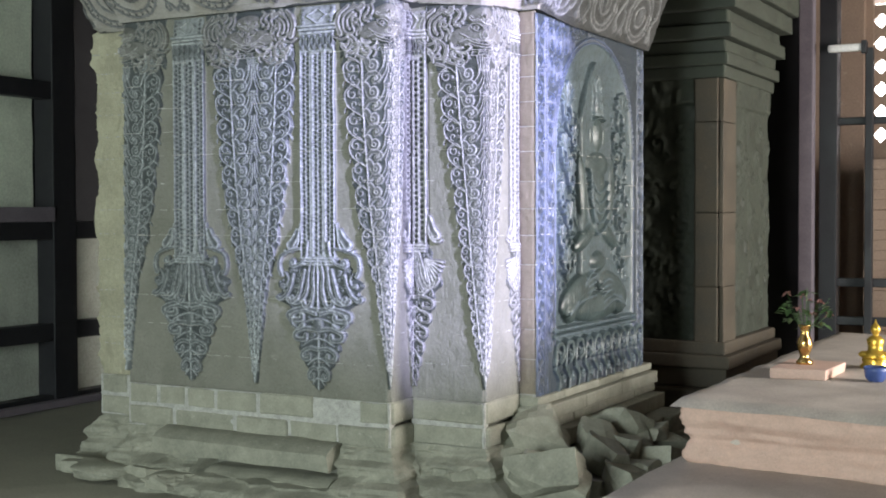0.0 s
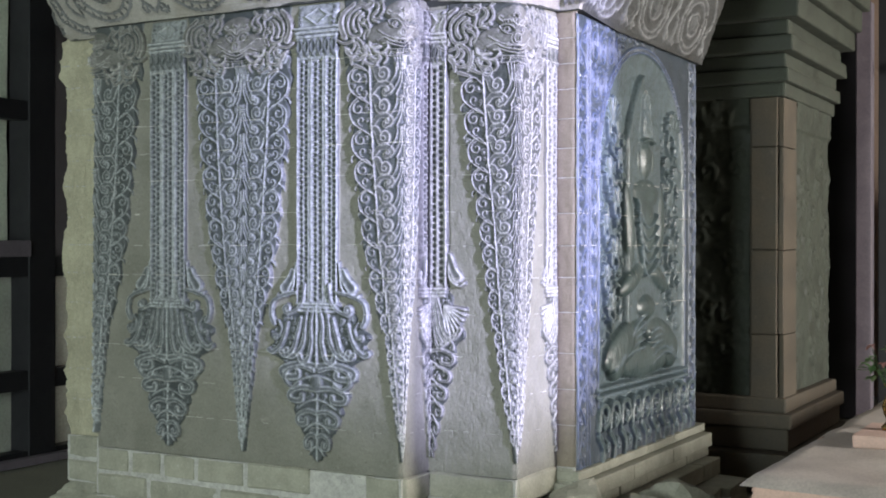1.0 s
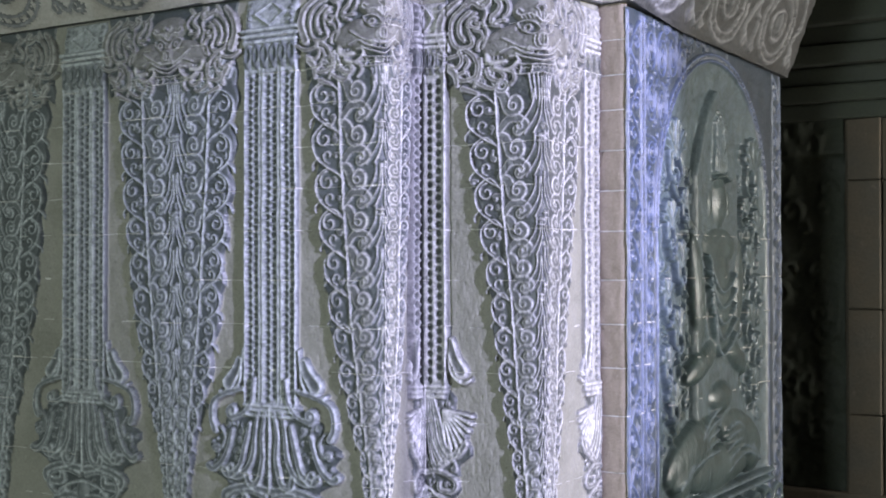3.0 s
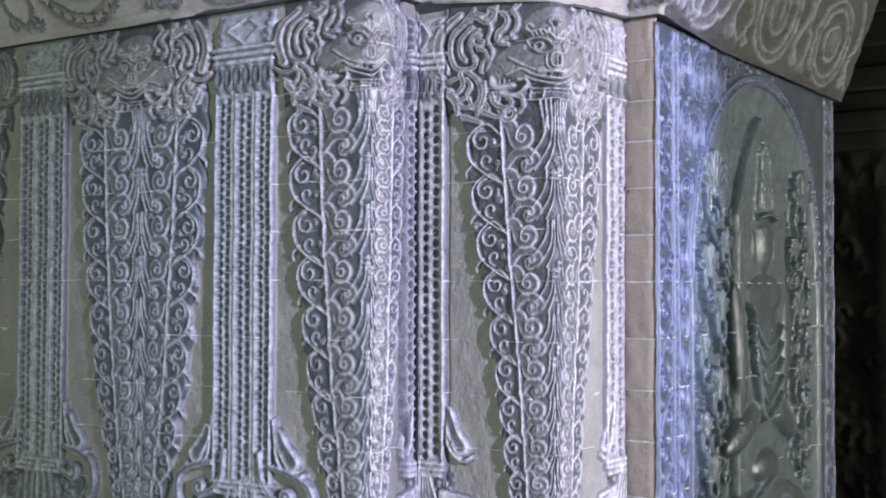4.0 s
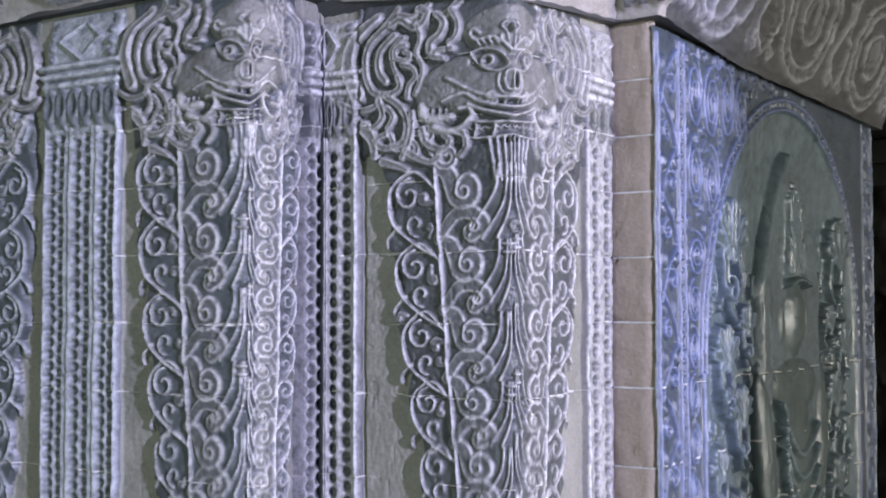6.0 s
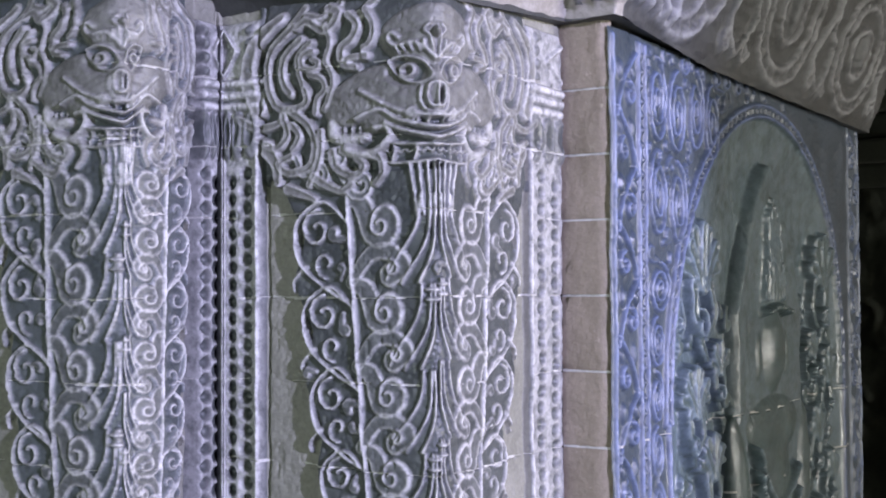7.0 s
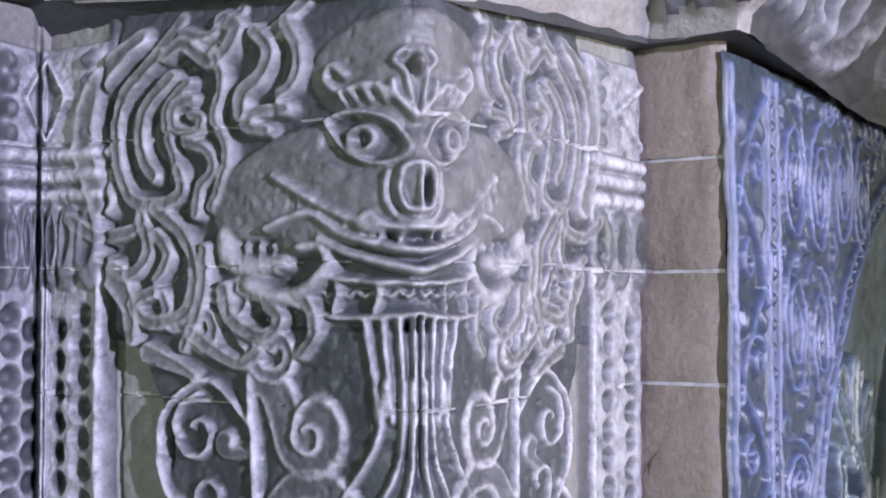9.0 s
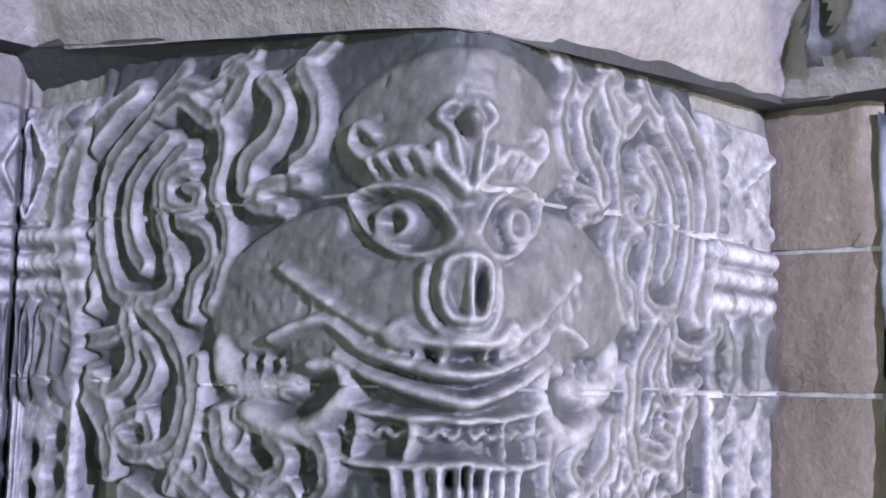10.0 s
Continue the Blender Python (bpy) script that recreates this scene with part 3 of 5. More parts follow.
def pendant(R, uc, wl, wr, foot, tip, tag, fan=True):
    """The foliage under a pilaster: bulbs beside the foot, a spray of acanthus, and a hanging point of scrolls."""
    ground = R.label(tag + "_ground")
    t = R.label(tag)
    low = foot - 0.235
    for side, w in ((-1, wl), (1, wr)):
        if not w:
            continue
        f = w / 0.17
        at = lambda s, d: (uc + side * s * f, foot - d)
        line = lambda *p: curve([at(*q) for q in p])
        wide = lambda v: f * np.where(v > low, 0.120 + 0.045 * np.sin((v - low) * 17) + 0.012 * np.sin(v * 85), 0.012 + 0.118 * np.clip((v - tip) / (low - tip), 0, 1) ** 0.9 * (1 + 0.10 * np.sin(v * 95)))
        reach = (uc, uc + w) if side > 0 else (uc - w, uc)
        R.panel(*reach, tip, foot + 0.01, lambda u, v: np.minimum(wide(v), w * 0.985) - side * (u - uc), 0.010, ground)
        # drop-shaped bulb beside the foot
        if fan:
            R.frond(line((0.098, -0.130), (0.112, -0.085), (0.134, -0.050)), 0.014, 0.024, 0.002, 0.018, t)
            R.stroke(line((0.084, -0.165), (0.090, -0.110), (0.100, -0.050), (0.136, -0.018), (0.166, -0.028)), 0.0055, 0.0075, 0.004, 0.016, t)
        else:
            R.frond(line((0.082, -0.130), (0.092, -0.098), (0.110, -0.066)), 0.015, 0.026, 0.002, 0.018, t)
            R.stroke(line((0.070, -0.165), (0.074, -0.120), (0.080, -0.070), (0.104, -0.034), (0.134, -0.040)), 0.0055, 0.0075, 0.004, 0.016, t)
        # stems that part and curl, acanthus leaves
        for n in range(4 if fan else 0):
            g = n / 3
            R.frond(line((0.008 + 0.030 * g, 0.012), (0.014 + 0.050 * g, 0.085), (0.026 + 0.058 * g, 0.155), (0.052 + 0.072 * g, 0.212 - 0.035 * g), (0.080 + 0.070 * g, 0.200 - 0.055 * g)), 0.0065, 0.0105, 0.008, 0.014, t)
        if fan:
            for n in range(8):
                a = radians(-8 - 11 * n)
                R.stroke([at(0.075, 0.055), at(0.075 + 0.098 * math.cos(a), 0.055 - 0.110 * math.sin(a))], 0.0030, 0.0078, 0.006, 0.013, t)
        else:
            for s0, s1, d1, w1 in ((0.010, 0.034, 0.205, 0.015), (0.030, 0.078, 0.188, 0.016)):
                R.frond(line((s0, 0.010), (s0 + 0.010, 0.080), (s0 + 0.3 * (s1 - s0), 0.140), (s1 * 0.86, d1), (s1 + 0.016, d1 + 0.010), (s1 + 0.024, d1 - 0.012)), 0.0070, w1, 0.006, 0.018, t)
            # a collar that sweeps out and hooks down, a lobe that curls back, and two hanging lobes
            R.frond(line((0.070, -0.050), (0.110, -0.038), (0.148, -0.012), (0.156, 0.040), (0.146, 0.074)), 0.0085, 0.0120, 0.006, 0.019, t)
            R.frond(line((0.040, -0.080), (0.046, -0.020), (0.066, 0.016), (0.096, 0.032)) + spiral(*at(0.098, 0.014), 0.020, -math.pi / 2, 0.8, side), 0.0070, 0.0110, 0.006, 0.019, t)
            R.frond(line((0.052, 0.048), (0.064, 0.110), (0.078, 0.170), (0.104, 0.196), (0.118, 0.184)), 0.0080, 0.0150, 0.006, 0.020, t)
            R.frond(line((0.100, 0.070), (0.110, 0.120), (0.126, 0.160), (0.150, 0.184), (0.163, 0.176)), 0.0080, 0.0135, 0.006, 0.018, t)
            R.frond(line((0.132, 0.062), (0.120, 0.090), (0.128, 0.122)) + spiral(*at(0.142, 0.122), 0.014, math.pi, 0.8, -side), 0.0060, 0.0070, 0.006, 0.016, t)
            # volutes over the hanging point
            R.frond(line((0.010, 0.250), (0.050, 0.236), (0.096, 0.250), (0.108, 0.290), (0.082, 0.318), (0.058, 0.300)), 0.0090, 0.0090, 0.006, 0.018, t)
        # hanging point: paired curls that shrink towards the tip
        length = low - tip
        R.blob(*at(0.0, 0.300), 0.020 * f, 0.040, 0.010, 0.014, t)
        for n in range(6 if fan else 4):
            g = n / (6 if fan else 4)
            z = 0.245 + length * g
            reach_ = 0.112 * (1 - g) + 0.012
            R.frond(line((0.004, z - 0.014), (reach_ * 0.50, z - 0.020), (reach_ * 0.95, z + 0.002), (reach_ * 0.90, z + 0.030), (reach_ * 0.55, z + 0.030), (reach_ * 0.52, z + 0.012)), (0.0080 if fan else 0.0125) * (1 - 0.4 * g), (0.0070 if fan else 0.0150) * (1 - 0.4 * g), 0.007, 0.014, t)
            R.stroke(line((0.0, z + 0.024), (reach_ * 0.30, z + 0.034), (reach_ * 0.62, z + 0.058)), 0.0060, 0.0036, 0.008, 0.012, t)
        R.stroke([at(0.0, 0.0), at(0.0, 0.235)], 0.0060, 0.0075, 0.010, 0.012, t)
        R.stroke([at(0.0, 0.330), at(0.0, foot - tip)], 0.0070, 0.0050, 0.006, 0.010, t)
        R.fill_bare(t, ground, 0.010, 0.008, (0.013, 0.009, 0.0065), 160, 300 + side + int(100 * uc), (*reach, tip + 0.03, foot))


def skin(R, places, thing_parts, joints=(), uneven=0.0013, seed=5, chips=1.0):
    """Turn the height map into meshes, one for each label; the plain ground is split into its stone courses.
    places: for each column its base point, normal, second normal and share of it."""
    nv, nu = R.h.shape
    for _ in range(1):
        R.h[1:-1, :] = 0.25 * R.h[:-2, :] + 0.5 * R.h[1:-1, :] + 0.25 * R.h[2:, :]
        R.h[:, 1:-1] = 0.25 * R.h[:, :-2] + 0.5 * R.h[:, 1:-1] + 0.25 * R.h[:, 2:]
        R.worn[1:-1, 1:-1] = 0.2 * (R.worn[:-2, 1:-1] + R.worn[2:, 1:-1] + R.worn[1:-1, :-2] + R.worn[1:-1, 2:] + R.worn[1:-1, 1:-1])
    h = R.h + wobble(nv, nu, 14, uneven * 1.5, seed) + wobble(nv, nu, 60, uneven, seed + 1) + wobble(nv, nu, 190, uneven * 0.55, seed + 2)
    # small chips
    h = h - chips * 0.005 * np.clip(wobble(nv, nu, nu // 7, 1.0, seed + 3, nv // 7) - 0.62, 0, 1) - chips * 0.0009 * np.clip(wobble(nv, nu, nu // 3, 1.0, seed + 4, nv // 3), 0, 1)
    base, n1, n2 = places
    mortar = R.label("mortar_joint")
    for k, z in enumerate(joints):
        rows = np.abs(R.vs[:, None] - z - wobble(1, nu, 40, 0.0018, seed + 20 + k)) < 0.0005 + wobble(1, nu, 70, 0.0016, seed + 40 + k)
        R.tag[rows] = mortar
        h = h - 0.0022 * rows
    co = np.empty((nv, nu, 3))
    for a in range(2):
        co[:, :, a] = base[None, :, a] + h * (n1[None, :, a] + n2[None, :, a])
    co[:, :, 2] = R.vs[:, None]
    tags = R.tag[:-1, :-1].astype(np.int32)
    courses = np.searchsorted(np.array(joints), R.vs[:-1]) if len(joints) else np.zeros(nv - 1, int)
    tags = np.where(tags == 0, 1000 + courses[:, None], tags)
    index = np.arange(nv * nu).reshape(nv, nu)
    quads = np.stack([index[:-1, :-1], index[:-1, 1:], index[1:, 1:], index[1:, :-1]], -1).reshape(-1, 4)
    flat, tags = co.reshape(-1, 3), tags.reshape(-1)
    for tag in np.unique(tags):
        q = quads[tags == tag]
        used, back = np.unique(q, return_inverse=True)
        name = "stone_block" if tag >= 1000 else R.names[tag]
        me = bpy.data.meshes.new(name)
        me.vertices.add(len(used))
        me.vertices.foreach_set("co", flat[used].astype(np.float32).ravel())
        me.loops.add(len(q) * 4)
        me.loops.foreach_set("vertex_index", back.reshape(-1).astype(np.int32))
        me.polygons.add(len(q))
        me.polygons.foreach_set("loop_start", np.arange(0, len(q) * 4, 4, dtype=np.int32))
        me.update(calc_edges=True)
        me.polygons.foreach_set("use_smooth", np.ones(len(q), bool))
        me.attributes.new("wear_light", "FLOAT", "POINT").data.foreach_set("value", R.worn.reshape(-1)[used].astype(np.float32))
        thing_parts(name, me)


def columns_of(outline, us, first_extra=(0, 0), last_extra=(0, 0), blend=0.045, worn_edge=0.0):
    """Base points and normals along an unrolled outline; near a corner the neighbour's normal joins in, so that the carving turns it unbroken."""
    us = np.array(us)
    base, n1, n2 = np.zeros((len(us), 2)), np.zeros((len(us), 2)), np.zeros((len(us), 2))
    points = [np.array(p) for p in outline]
    starts, normals = [0.0], []
    for p, q in zip(points, points[1:]):
        d = (q - p) / np.linalg.norm(q - p)
        normals.append(np.array((d[1], -d[0])))
        starts.append(starts[-1] + np.linalg.norm(q - p))
    last = len(normals) - 1
    for k, u in enumerate(us):
        s = min(max(0, int(np.searchsorted(starts, u + 1e-9)) - 1), last)
        f = u - starts[s]
        d = np.array((-normals[s][1], normals[s][0]))
        base[k], n1[k] = points[s] + d * f, normals[s]
        before = normals[s - 1] if s else np.array(first_extra)
        after = normals[s + 1] if s < last else np.array(last_extra)
        for other, far_off, way in ((normals[s - 1] if s else None, f, -1), (normals[s + 1] if s < last else None, starts[s + 1] - u, 1)):
            if worn_edge and other is not None and far_off < 0.035 and way * (normals[s][0] * other[1] - normals[s][1] * other[0]) > 0:
                near = 1 - far_off / 0.035
                base[k] -= worn_edge * near ** 2 * (normals[s] + other * near)
        n2[k] = before * max(0, 1 - f / blend) + after * max(0, 1 - (starts[s + 1] - u) / blend)
    return base, n1, n2

# ---- the carved pillar ----
pillar = thing("carved_pillar", "tall redented grey sandstone pillar covered with carved scroll reliefs", "pillar")
part("core", prism(bmesh.new(), swell(OUTLINE, -0.03), 0.05, 2.5), SANDSTONE, pillar)

# the sunken grounds take near-black INFILL: trough shade in their colour
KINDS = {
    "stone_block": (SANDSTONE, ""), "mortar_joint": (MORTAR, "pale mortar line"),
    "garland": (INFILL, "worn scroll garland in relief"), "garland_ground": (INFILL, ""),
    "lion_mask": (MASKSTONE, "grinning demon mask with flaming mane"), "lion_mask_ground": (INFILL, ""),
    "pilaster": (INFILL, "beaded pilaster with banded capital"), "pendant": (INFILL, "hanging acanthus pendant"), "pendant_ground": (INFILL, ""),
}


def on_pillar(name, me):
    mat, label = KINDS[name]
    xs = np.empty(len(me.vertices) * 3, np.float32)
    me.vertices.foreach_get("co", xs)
    # the broad face takes a tealer INFILL copy: its dim ambient light as colour
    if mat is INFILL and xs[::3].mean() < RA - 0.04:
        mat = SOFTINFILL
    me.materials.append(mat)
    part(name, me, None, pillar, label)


ROWS_FINE = np.concatenate([np.arange(SILL, 1.55, 0.0029), np.arange(1.55, TOP + 0.050, 0.0015)])
CON1 = (RA - AL) + (B - A)
BCOR = CON1 + (RB - RA)
CON2 = BCOR - B
ACOR, MID = RA - AL, (RA - AL) / 2
US = np.concatenate([np.arange(0, ACOR - 0.002, 0.0026), np.arange(ACOR, CON2 - 0.0005, 0.0015), [CON2]])
front = Relief(US, ROWS_FINE)
# the broad face: garland in the middle, a pilaster on each side, half garlands that turn the corners
garland(front, MID + 0.028, 0.240, 0.235, 2.03, 0.505, "garland", seed=4)
garland(front, 0.0, 0.0, 0.235, 2.03, 0.52, "garland", seed=6)
garland(front, ACOR, 0.242, 0.112, 2.03, 0.52, "garland", seed=8)
for u in (MID - 0.362, MID + 0.388):
    shaft(front, u, 0.094, 0.094, "pilaster", 1.10, TOP + 0.03, 0.0205, 3)
    pendant(front, u, 0.235, 0.245, 1.09, 0.495, "pendant", fan=False)
mask(front, MID, 0.262, 0.262, TOP + 0.024, 0.225, "lion_mask")
mask(front, 0.0, 0.0, 0.262, TOP + 0.024, 0.225, "lion_mask")
mask(front, ACOR, 0.262, 0.118, TOP + 0.020, 0.23, "lion_mask")
# the set-back face and its return
garland(front, BCOR, 0.236, 0.215, 1.985, 0.52, "garland", seed=11, slim=True)
shaft(front, CON1, 0.066, 0.084, "pilaster", 1.16, TOP, 0.0245, 2)
pendant(front, CON1, 0.085, 0.165, 1.15, 0.52, "pendant", fan=True)
shaft(front, CON2, 0.116, 0.0, "pilaster", 1.16, TOP, 0.0245, 2)
pendant(front, CON2, 0.150, 0.0, 1.15, 0.52, "pendant", fan=True)
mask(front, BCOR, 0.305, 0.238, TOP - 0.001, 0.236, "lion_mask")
# open cracks where the corner pilaster meets its neighbours
for u0, wide, deep in ((CON1 - 0.067, 0.0095, 0.050), (CON1 - 0.012, 0.0035, 0.016), (CON1 + 0.088, 0.004, 0.010), (CON2 - 0.119, 0.004, 0.008)):
    gap = np.clip(1 - np.abs(US - u0) / wide, 0, 1)[None, :] * np.clip((ROWS_FINE - 1.10) / 0.05, 0, 1)[:, None]
    front.h -= deep * gap ** 0.7
    # the crack's shade goes into the colour as well
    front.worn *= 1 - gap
front.h *= np.clip((CON2 - US) / 0.014, 0.25, 1)[None, :]
# the return is cut shallower, and all carving tucks in under the lintel
front.h *= np.interp(US, (BCOR, BCOR + 0.06), (1.0, 0.60))[None, :]
front.h *= np.interp(ROWS_FINE, (TOP - 0.016, TOP + 0.016), (1.0, 0.30))[:, None]
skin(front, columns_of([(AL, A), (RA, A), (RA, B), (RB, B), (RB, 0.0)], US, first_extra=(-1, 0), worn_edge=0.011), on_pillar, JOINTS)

# the set-back face on the far side of the broad face
us = np.arange(0, B * 0 + (RA - RB) * -1 + 0.002, 0.005)
rows = np.arange(SILL, TOP + 0.05, 0.005)
left = Relief(us, rows)
LW = RB - RA
garland(left, 0.0, 0.0, 0.21, 1.985, 0.55, "garland", seed=21, slim=True)
shaft(left, LW, 0.066, 0.0, "pilaster", 1.16, TOP, 0.0245, 2)
pendant(left, LW, 0.150, 0.0, 1.15, 0.52, "pendant", fan=True)
mask(left, 0.0, 0.0, 0.29, TOP - 0.006, 0.236, "lion_mask", lift=0.02)
# this side is weathered almost smooth
for _ in range(2):
    left.h[1:-1, 1:-1] = 0.2 * (left.h[:-2, 1:-1] + left.h[2:, 1:-1] + left.h[1:-1, :-2] + left.h[1:-1, 2:] + left.h[1:-1, 1:-1])
left.h = 0.75 * left.h + wobble(*left.h.shape, 5, 0.010, 33, 24)


def on_left(name, me):
    me.materials.append(WORNFACE if name != "mortar_joint" else MORTAR)
    part(name, me, None, pillar, "weathered, half-lost carving" if name in ("garland", "lion_mask") else "")


skin(left, columns_of([(2 * XC - RB, B), (AL, B)], us, first_extra=(-1, 0)), on_left, JOINTS, 0.003, seed=31)

# ---- the polished face with the seated deity ----
us = np.concatenate([np.arange(0, 0.62, 0.0019), np.arange(0.62, YB + 0.003, 0.0048)])
rows = np.concatenate([np.arange(0.40, 1.55, 0.0042), np.arange(1.55, TOP + 0.012, 0.0021)])
side_face = Relief(us, rows)
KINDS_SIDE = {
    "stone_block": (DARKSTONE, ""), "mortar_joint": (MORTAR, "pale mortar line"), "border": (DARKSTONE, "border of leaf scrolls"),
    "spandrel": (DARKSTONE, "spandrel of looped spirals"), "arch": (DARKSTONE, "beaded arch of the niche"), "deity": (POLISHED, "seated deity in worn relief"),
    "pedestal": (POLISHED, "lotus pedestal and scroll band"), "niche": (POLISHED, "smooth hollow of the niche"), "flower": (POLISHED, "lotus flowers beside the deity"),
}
S = side_face
border, spandrel, arch, niche, deity, pedestal, flower = (S.label(n) for n in ("border", "spandrel", "arch", "niche", "deity", "pedestal", "flower"))
for edge in (0.010, 0.104, 0.130):
    S.stroke([(edge, 0.45), (edge, TOP)], 0.0045, 0.0045, 0.0, 0.008, border)
for edge in (YB - 0.012, YB - 0.10):
    S.stroke([(edge, 0.45), (edge, TOP)], 0.0045, 0.0045, 0.0, 0.008, border)
z, k = TOP - 0.02, 0
while z > 0.5:
    for u0, way in ((0.057, 1), (YB - 0.056, -1)):
        flip = way if k % 2 else -way
        S.stroke(curve([(u0 - 0.036 * flip, z), (u0 + 0.010 * flip, z - 0.045), (u0 + 0.038 * flip, z - 0.105)]), 0.005, 0.004, 0.0, 0.009, border)
        S.stroke(spiral(u0 - 0.012 * flip, z - 0.066, 0.020, math.pi / 2, 1.1, flip), 0.0055, 0.004, 0.0, 0.009, border)
        S.blob(u0 + 0.020 * flip, z - 0.030, 0.010, 0.017, 0.0, 0.009, border)
        S.blob(u0 - 0.026 * flip, z - 0.032, 0.008, 0.015, 0.0, 0.009, border, turn=0.5)
    z -= 0.088
    k += 1
z = TOP - 0.02
while z > 0.5:
    S.blob(0.117, z, 0.006, 0.008, 0.0, 0.008, border)
    z -= 0.0235
# the arch and its spandrels
AU, AW, AZ, AH = 0.75, 0.525, 1.60, 0.565
arc = [(AU - AW * math.cos(a), AZ + AH * math.sin(a) ** 0.9) for a in np.linspace(0, math.pi, 60)]


def loop(u0, z0, rx, rz, way):
    """A tall spiral loop of three lines, as on the spandrels."""
    S.stroke([(u0 + (a - u0), z0 + (b - z0) * rz / rx) for a, b in spiral(u0, z0, rx, math.pi / 2, 2.3, way, 0.18, 16)], 0.0040, 0.0036, 0.0, 0.0085, spandrel)


z, k = TOP - 0.085, 0
while z > 0.62:
    inner = AU - AW * math.sqrt(max(0.0, 1 - (max(0.0, z - 0.03 - AZ) / AH) ** 2)) - 0.032
    room = inner - 0.138
    tall = 0.074 if room > 0.10 else 0.043
    many = max(1, min(4, round(room / 0.082)))
    for n in range(many):
        loop(0.138 + room * (n + 0.5) / many, z - 0.012 * (n % 2), room / many * 0.46, tall, 1 if (n + k) % 2 else -1)
    z -= 2.05 * tall
    k += 1
found = S.window(AU - AW, AU + AW, 0.66, AZ + AH)
j, i, u, v = found
q = 1 - ((u - AU) / AW) ** 2 - (np.maximum(0, v - AZ) / AH) ** 2
S.h[j, i] = np.where(q > 0, -0.022 * np.clip(q * 3, 0, 1) ** 0.7, S.h[j, i])
S.tag[j, i][q > 0] = niche
# pale bluish tone all over the hollow: light falling in, put into the colour
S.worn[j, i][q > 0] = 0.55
S.stroke([(p[0] - 0.022 * math.cos(a) * -1 * -1, p[1] + 0.022 * math.sin(a)) for p, a in zip(arc, np.linspace(0, math.pi, 60))], 0.005, 0.005, 0.0, 0.009, arch)
S.stroke(arc, 0.005, 0.005, 0.0, 0.009, arch)
for n in range(64):
    a = math.pi * n / 63
    S.blob(AU - (AW + 0.011) * math.cos(a), AZ + (AH + 0.011) * math.sin(a) ** 0.9, 0.006, 0.008, 0.0, 0.008, arch)
for way in (-1, 1):
    S.stroke([(AU + way * (AW + 0.011), AZ), (AU + way * (AW + 0.011), 0.62)], 0.007, 0.007, 0.0, 0.009, arch)
# loops of spirals between border and arch
S.fill_bare(spandrel, 0, 0.0, 0.0075, (0.024, 0.016, 0.011), 500, 91, (0.138, 0.86, 0.98, TOP - 0.004))
# the pointed back slab behind the figure, with its own raised edge
found = S.window(AU - 0.25, AU + 0.25, 0.95, 2.08)
j, i, u, v = found
wide = 0.215 * np.clip((2.075 - v) / 0.30, 0, 1) ** 0.62
q = np.clip((wide - np.abs(u - AU)) / 0.02, 0, 1)
S.raise_to(j, i, np.where(q > 0, -0.022 + 0.026 * q ** 0.6, -9), niche, 0.5)
# seated figure, as plain worn swellings: tall crown, head, shoulders, arms, lap and knees
for (u0, z0, ru, rv, rise, turn) in (
        (0.75, 1.90, 0.045, 0.12, 0.045, 0.0), (0.75, 1.83, 0.070, 0.07, 0.060, 0.0), (0.75, 1.70, 0.068, 0.095, 0.085, 0.0), (0.665, 1.69, 0.022, 0.065, 0.05, 0.0), (0.835, 1.69, 0.022, 0.065, 0.05, 0.0),
        (0.75, 1.55, 0.18, 0.07, 0.070, 0.0), (0.75, 1.38, 0.125, 0.22, 0.080, 0.0), (0.565, 1.40, 0.050, 0.19, 0.070, 0.16), (0.935, 1.40, 0.050, 0.19, 0.070, -0.16),
        (0.60, 1.18, 0.15, 0.050, 0.085, 0.42), (0.90, 1.18, 0.15, 0.050, 0.085, -0.42), (0.75, 1.05, 0.11, 0.06, 0.10, 0.0),
        (0.52, 0.90, 0.23, 0.085, 0.090, 0.30), (0.98, 0.90, 0.23, 0.085, 0.090, -0.30), (0.75, 0.82, 0.34, 0.075, 0.080, 0.0), (0.42, 0.83, 0.09, 0.075, 0.085, 0.0), (1.08, 0.83, 0.09, 0.075, 0.085, 0.0)):
    S.blob(u0, z0, ru, rv, -0.010, rise * 0.42, deity, turn)
for n in range(7):
    S.stroke(curve([(0.712 + 0.0125 * n, 2.00 - 0.012 * abs(n - 3)), (0.702 + 0.016 * n, 1.88), (0.69 + 0.020 * n, 1.80)]), 0.0042, 0.0056, 0.004, 0.018, deity)
for n in range(9):
    S.blob(0.685 + 0.0165 * n, 1.775 + 0.010 * math.sin(n * 0.39), 0.0075, 0.010, 0.012, 0.022, deity)
# folds of the garment over chest, arms and legs
for n in range(5):
    S.stroke(curve([(0.60 + 0.012 * n, 1.52 - 0.05 * n), (0.72, 1.40 - 0.052 * n), (0.88, 1.46 - 0.05 * n)]), 0.0060, 0.0045, 0.024, 0.012, deity)
    S.stroke(curve([(0.36 + 0.03 * n, 0.80 + 0.02 * n), (0.52 + 0.02 * n, 0.86 + 0.028 * n), (0.72, 0.88 + 0.034 * n)]), 0.0090, 0.0050, 0.016, 0.010, deity)
    S.stroke(curve([(1.14 - 0.03 * n, 0.80 + 0.02 * n), (0.98 - 0.02 * n, 0.84 + 0.028 * n), (0.80, 0.80 + 0.034 * n)]), 0.0090, 0.0050, 0.016, 0.010, deity)
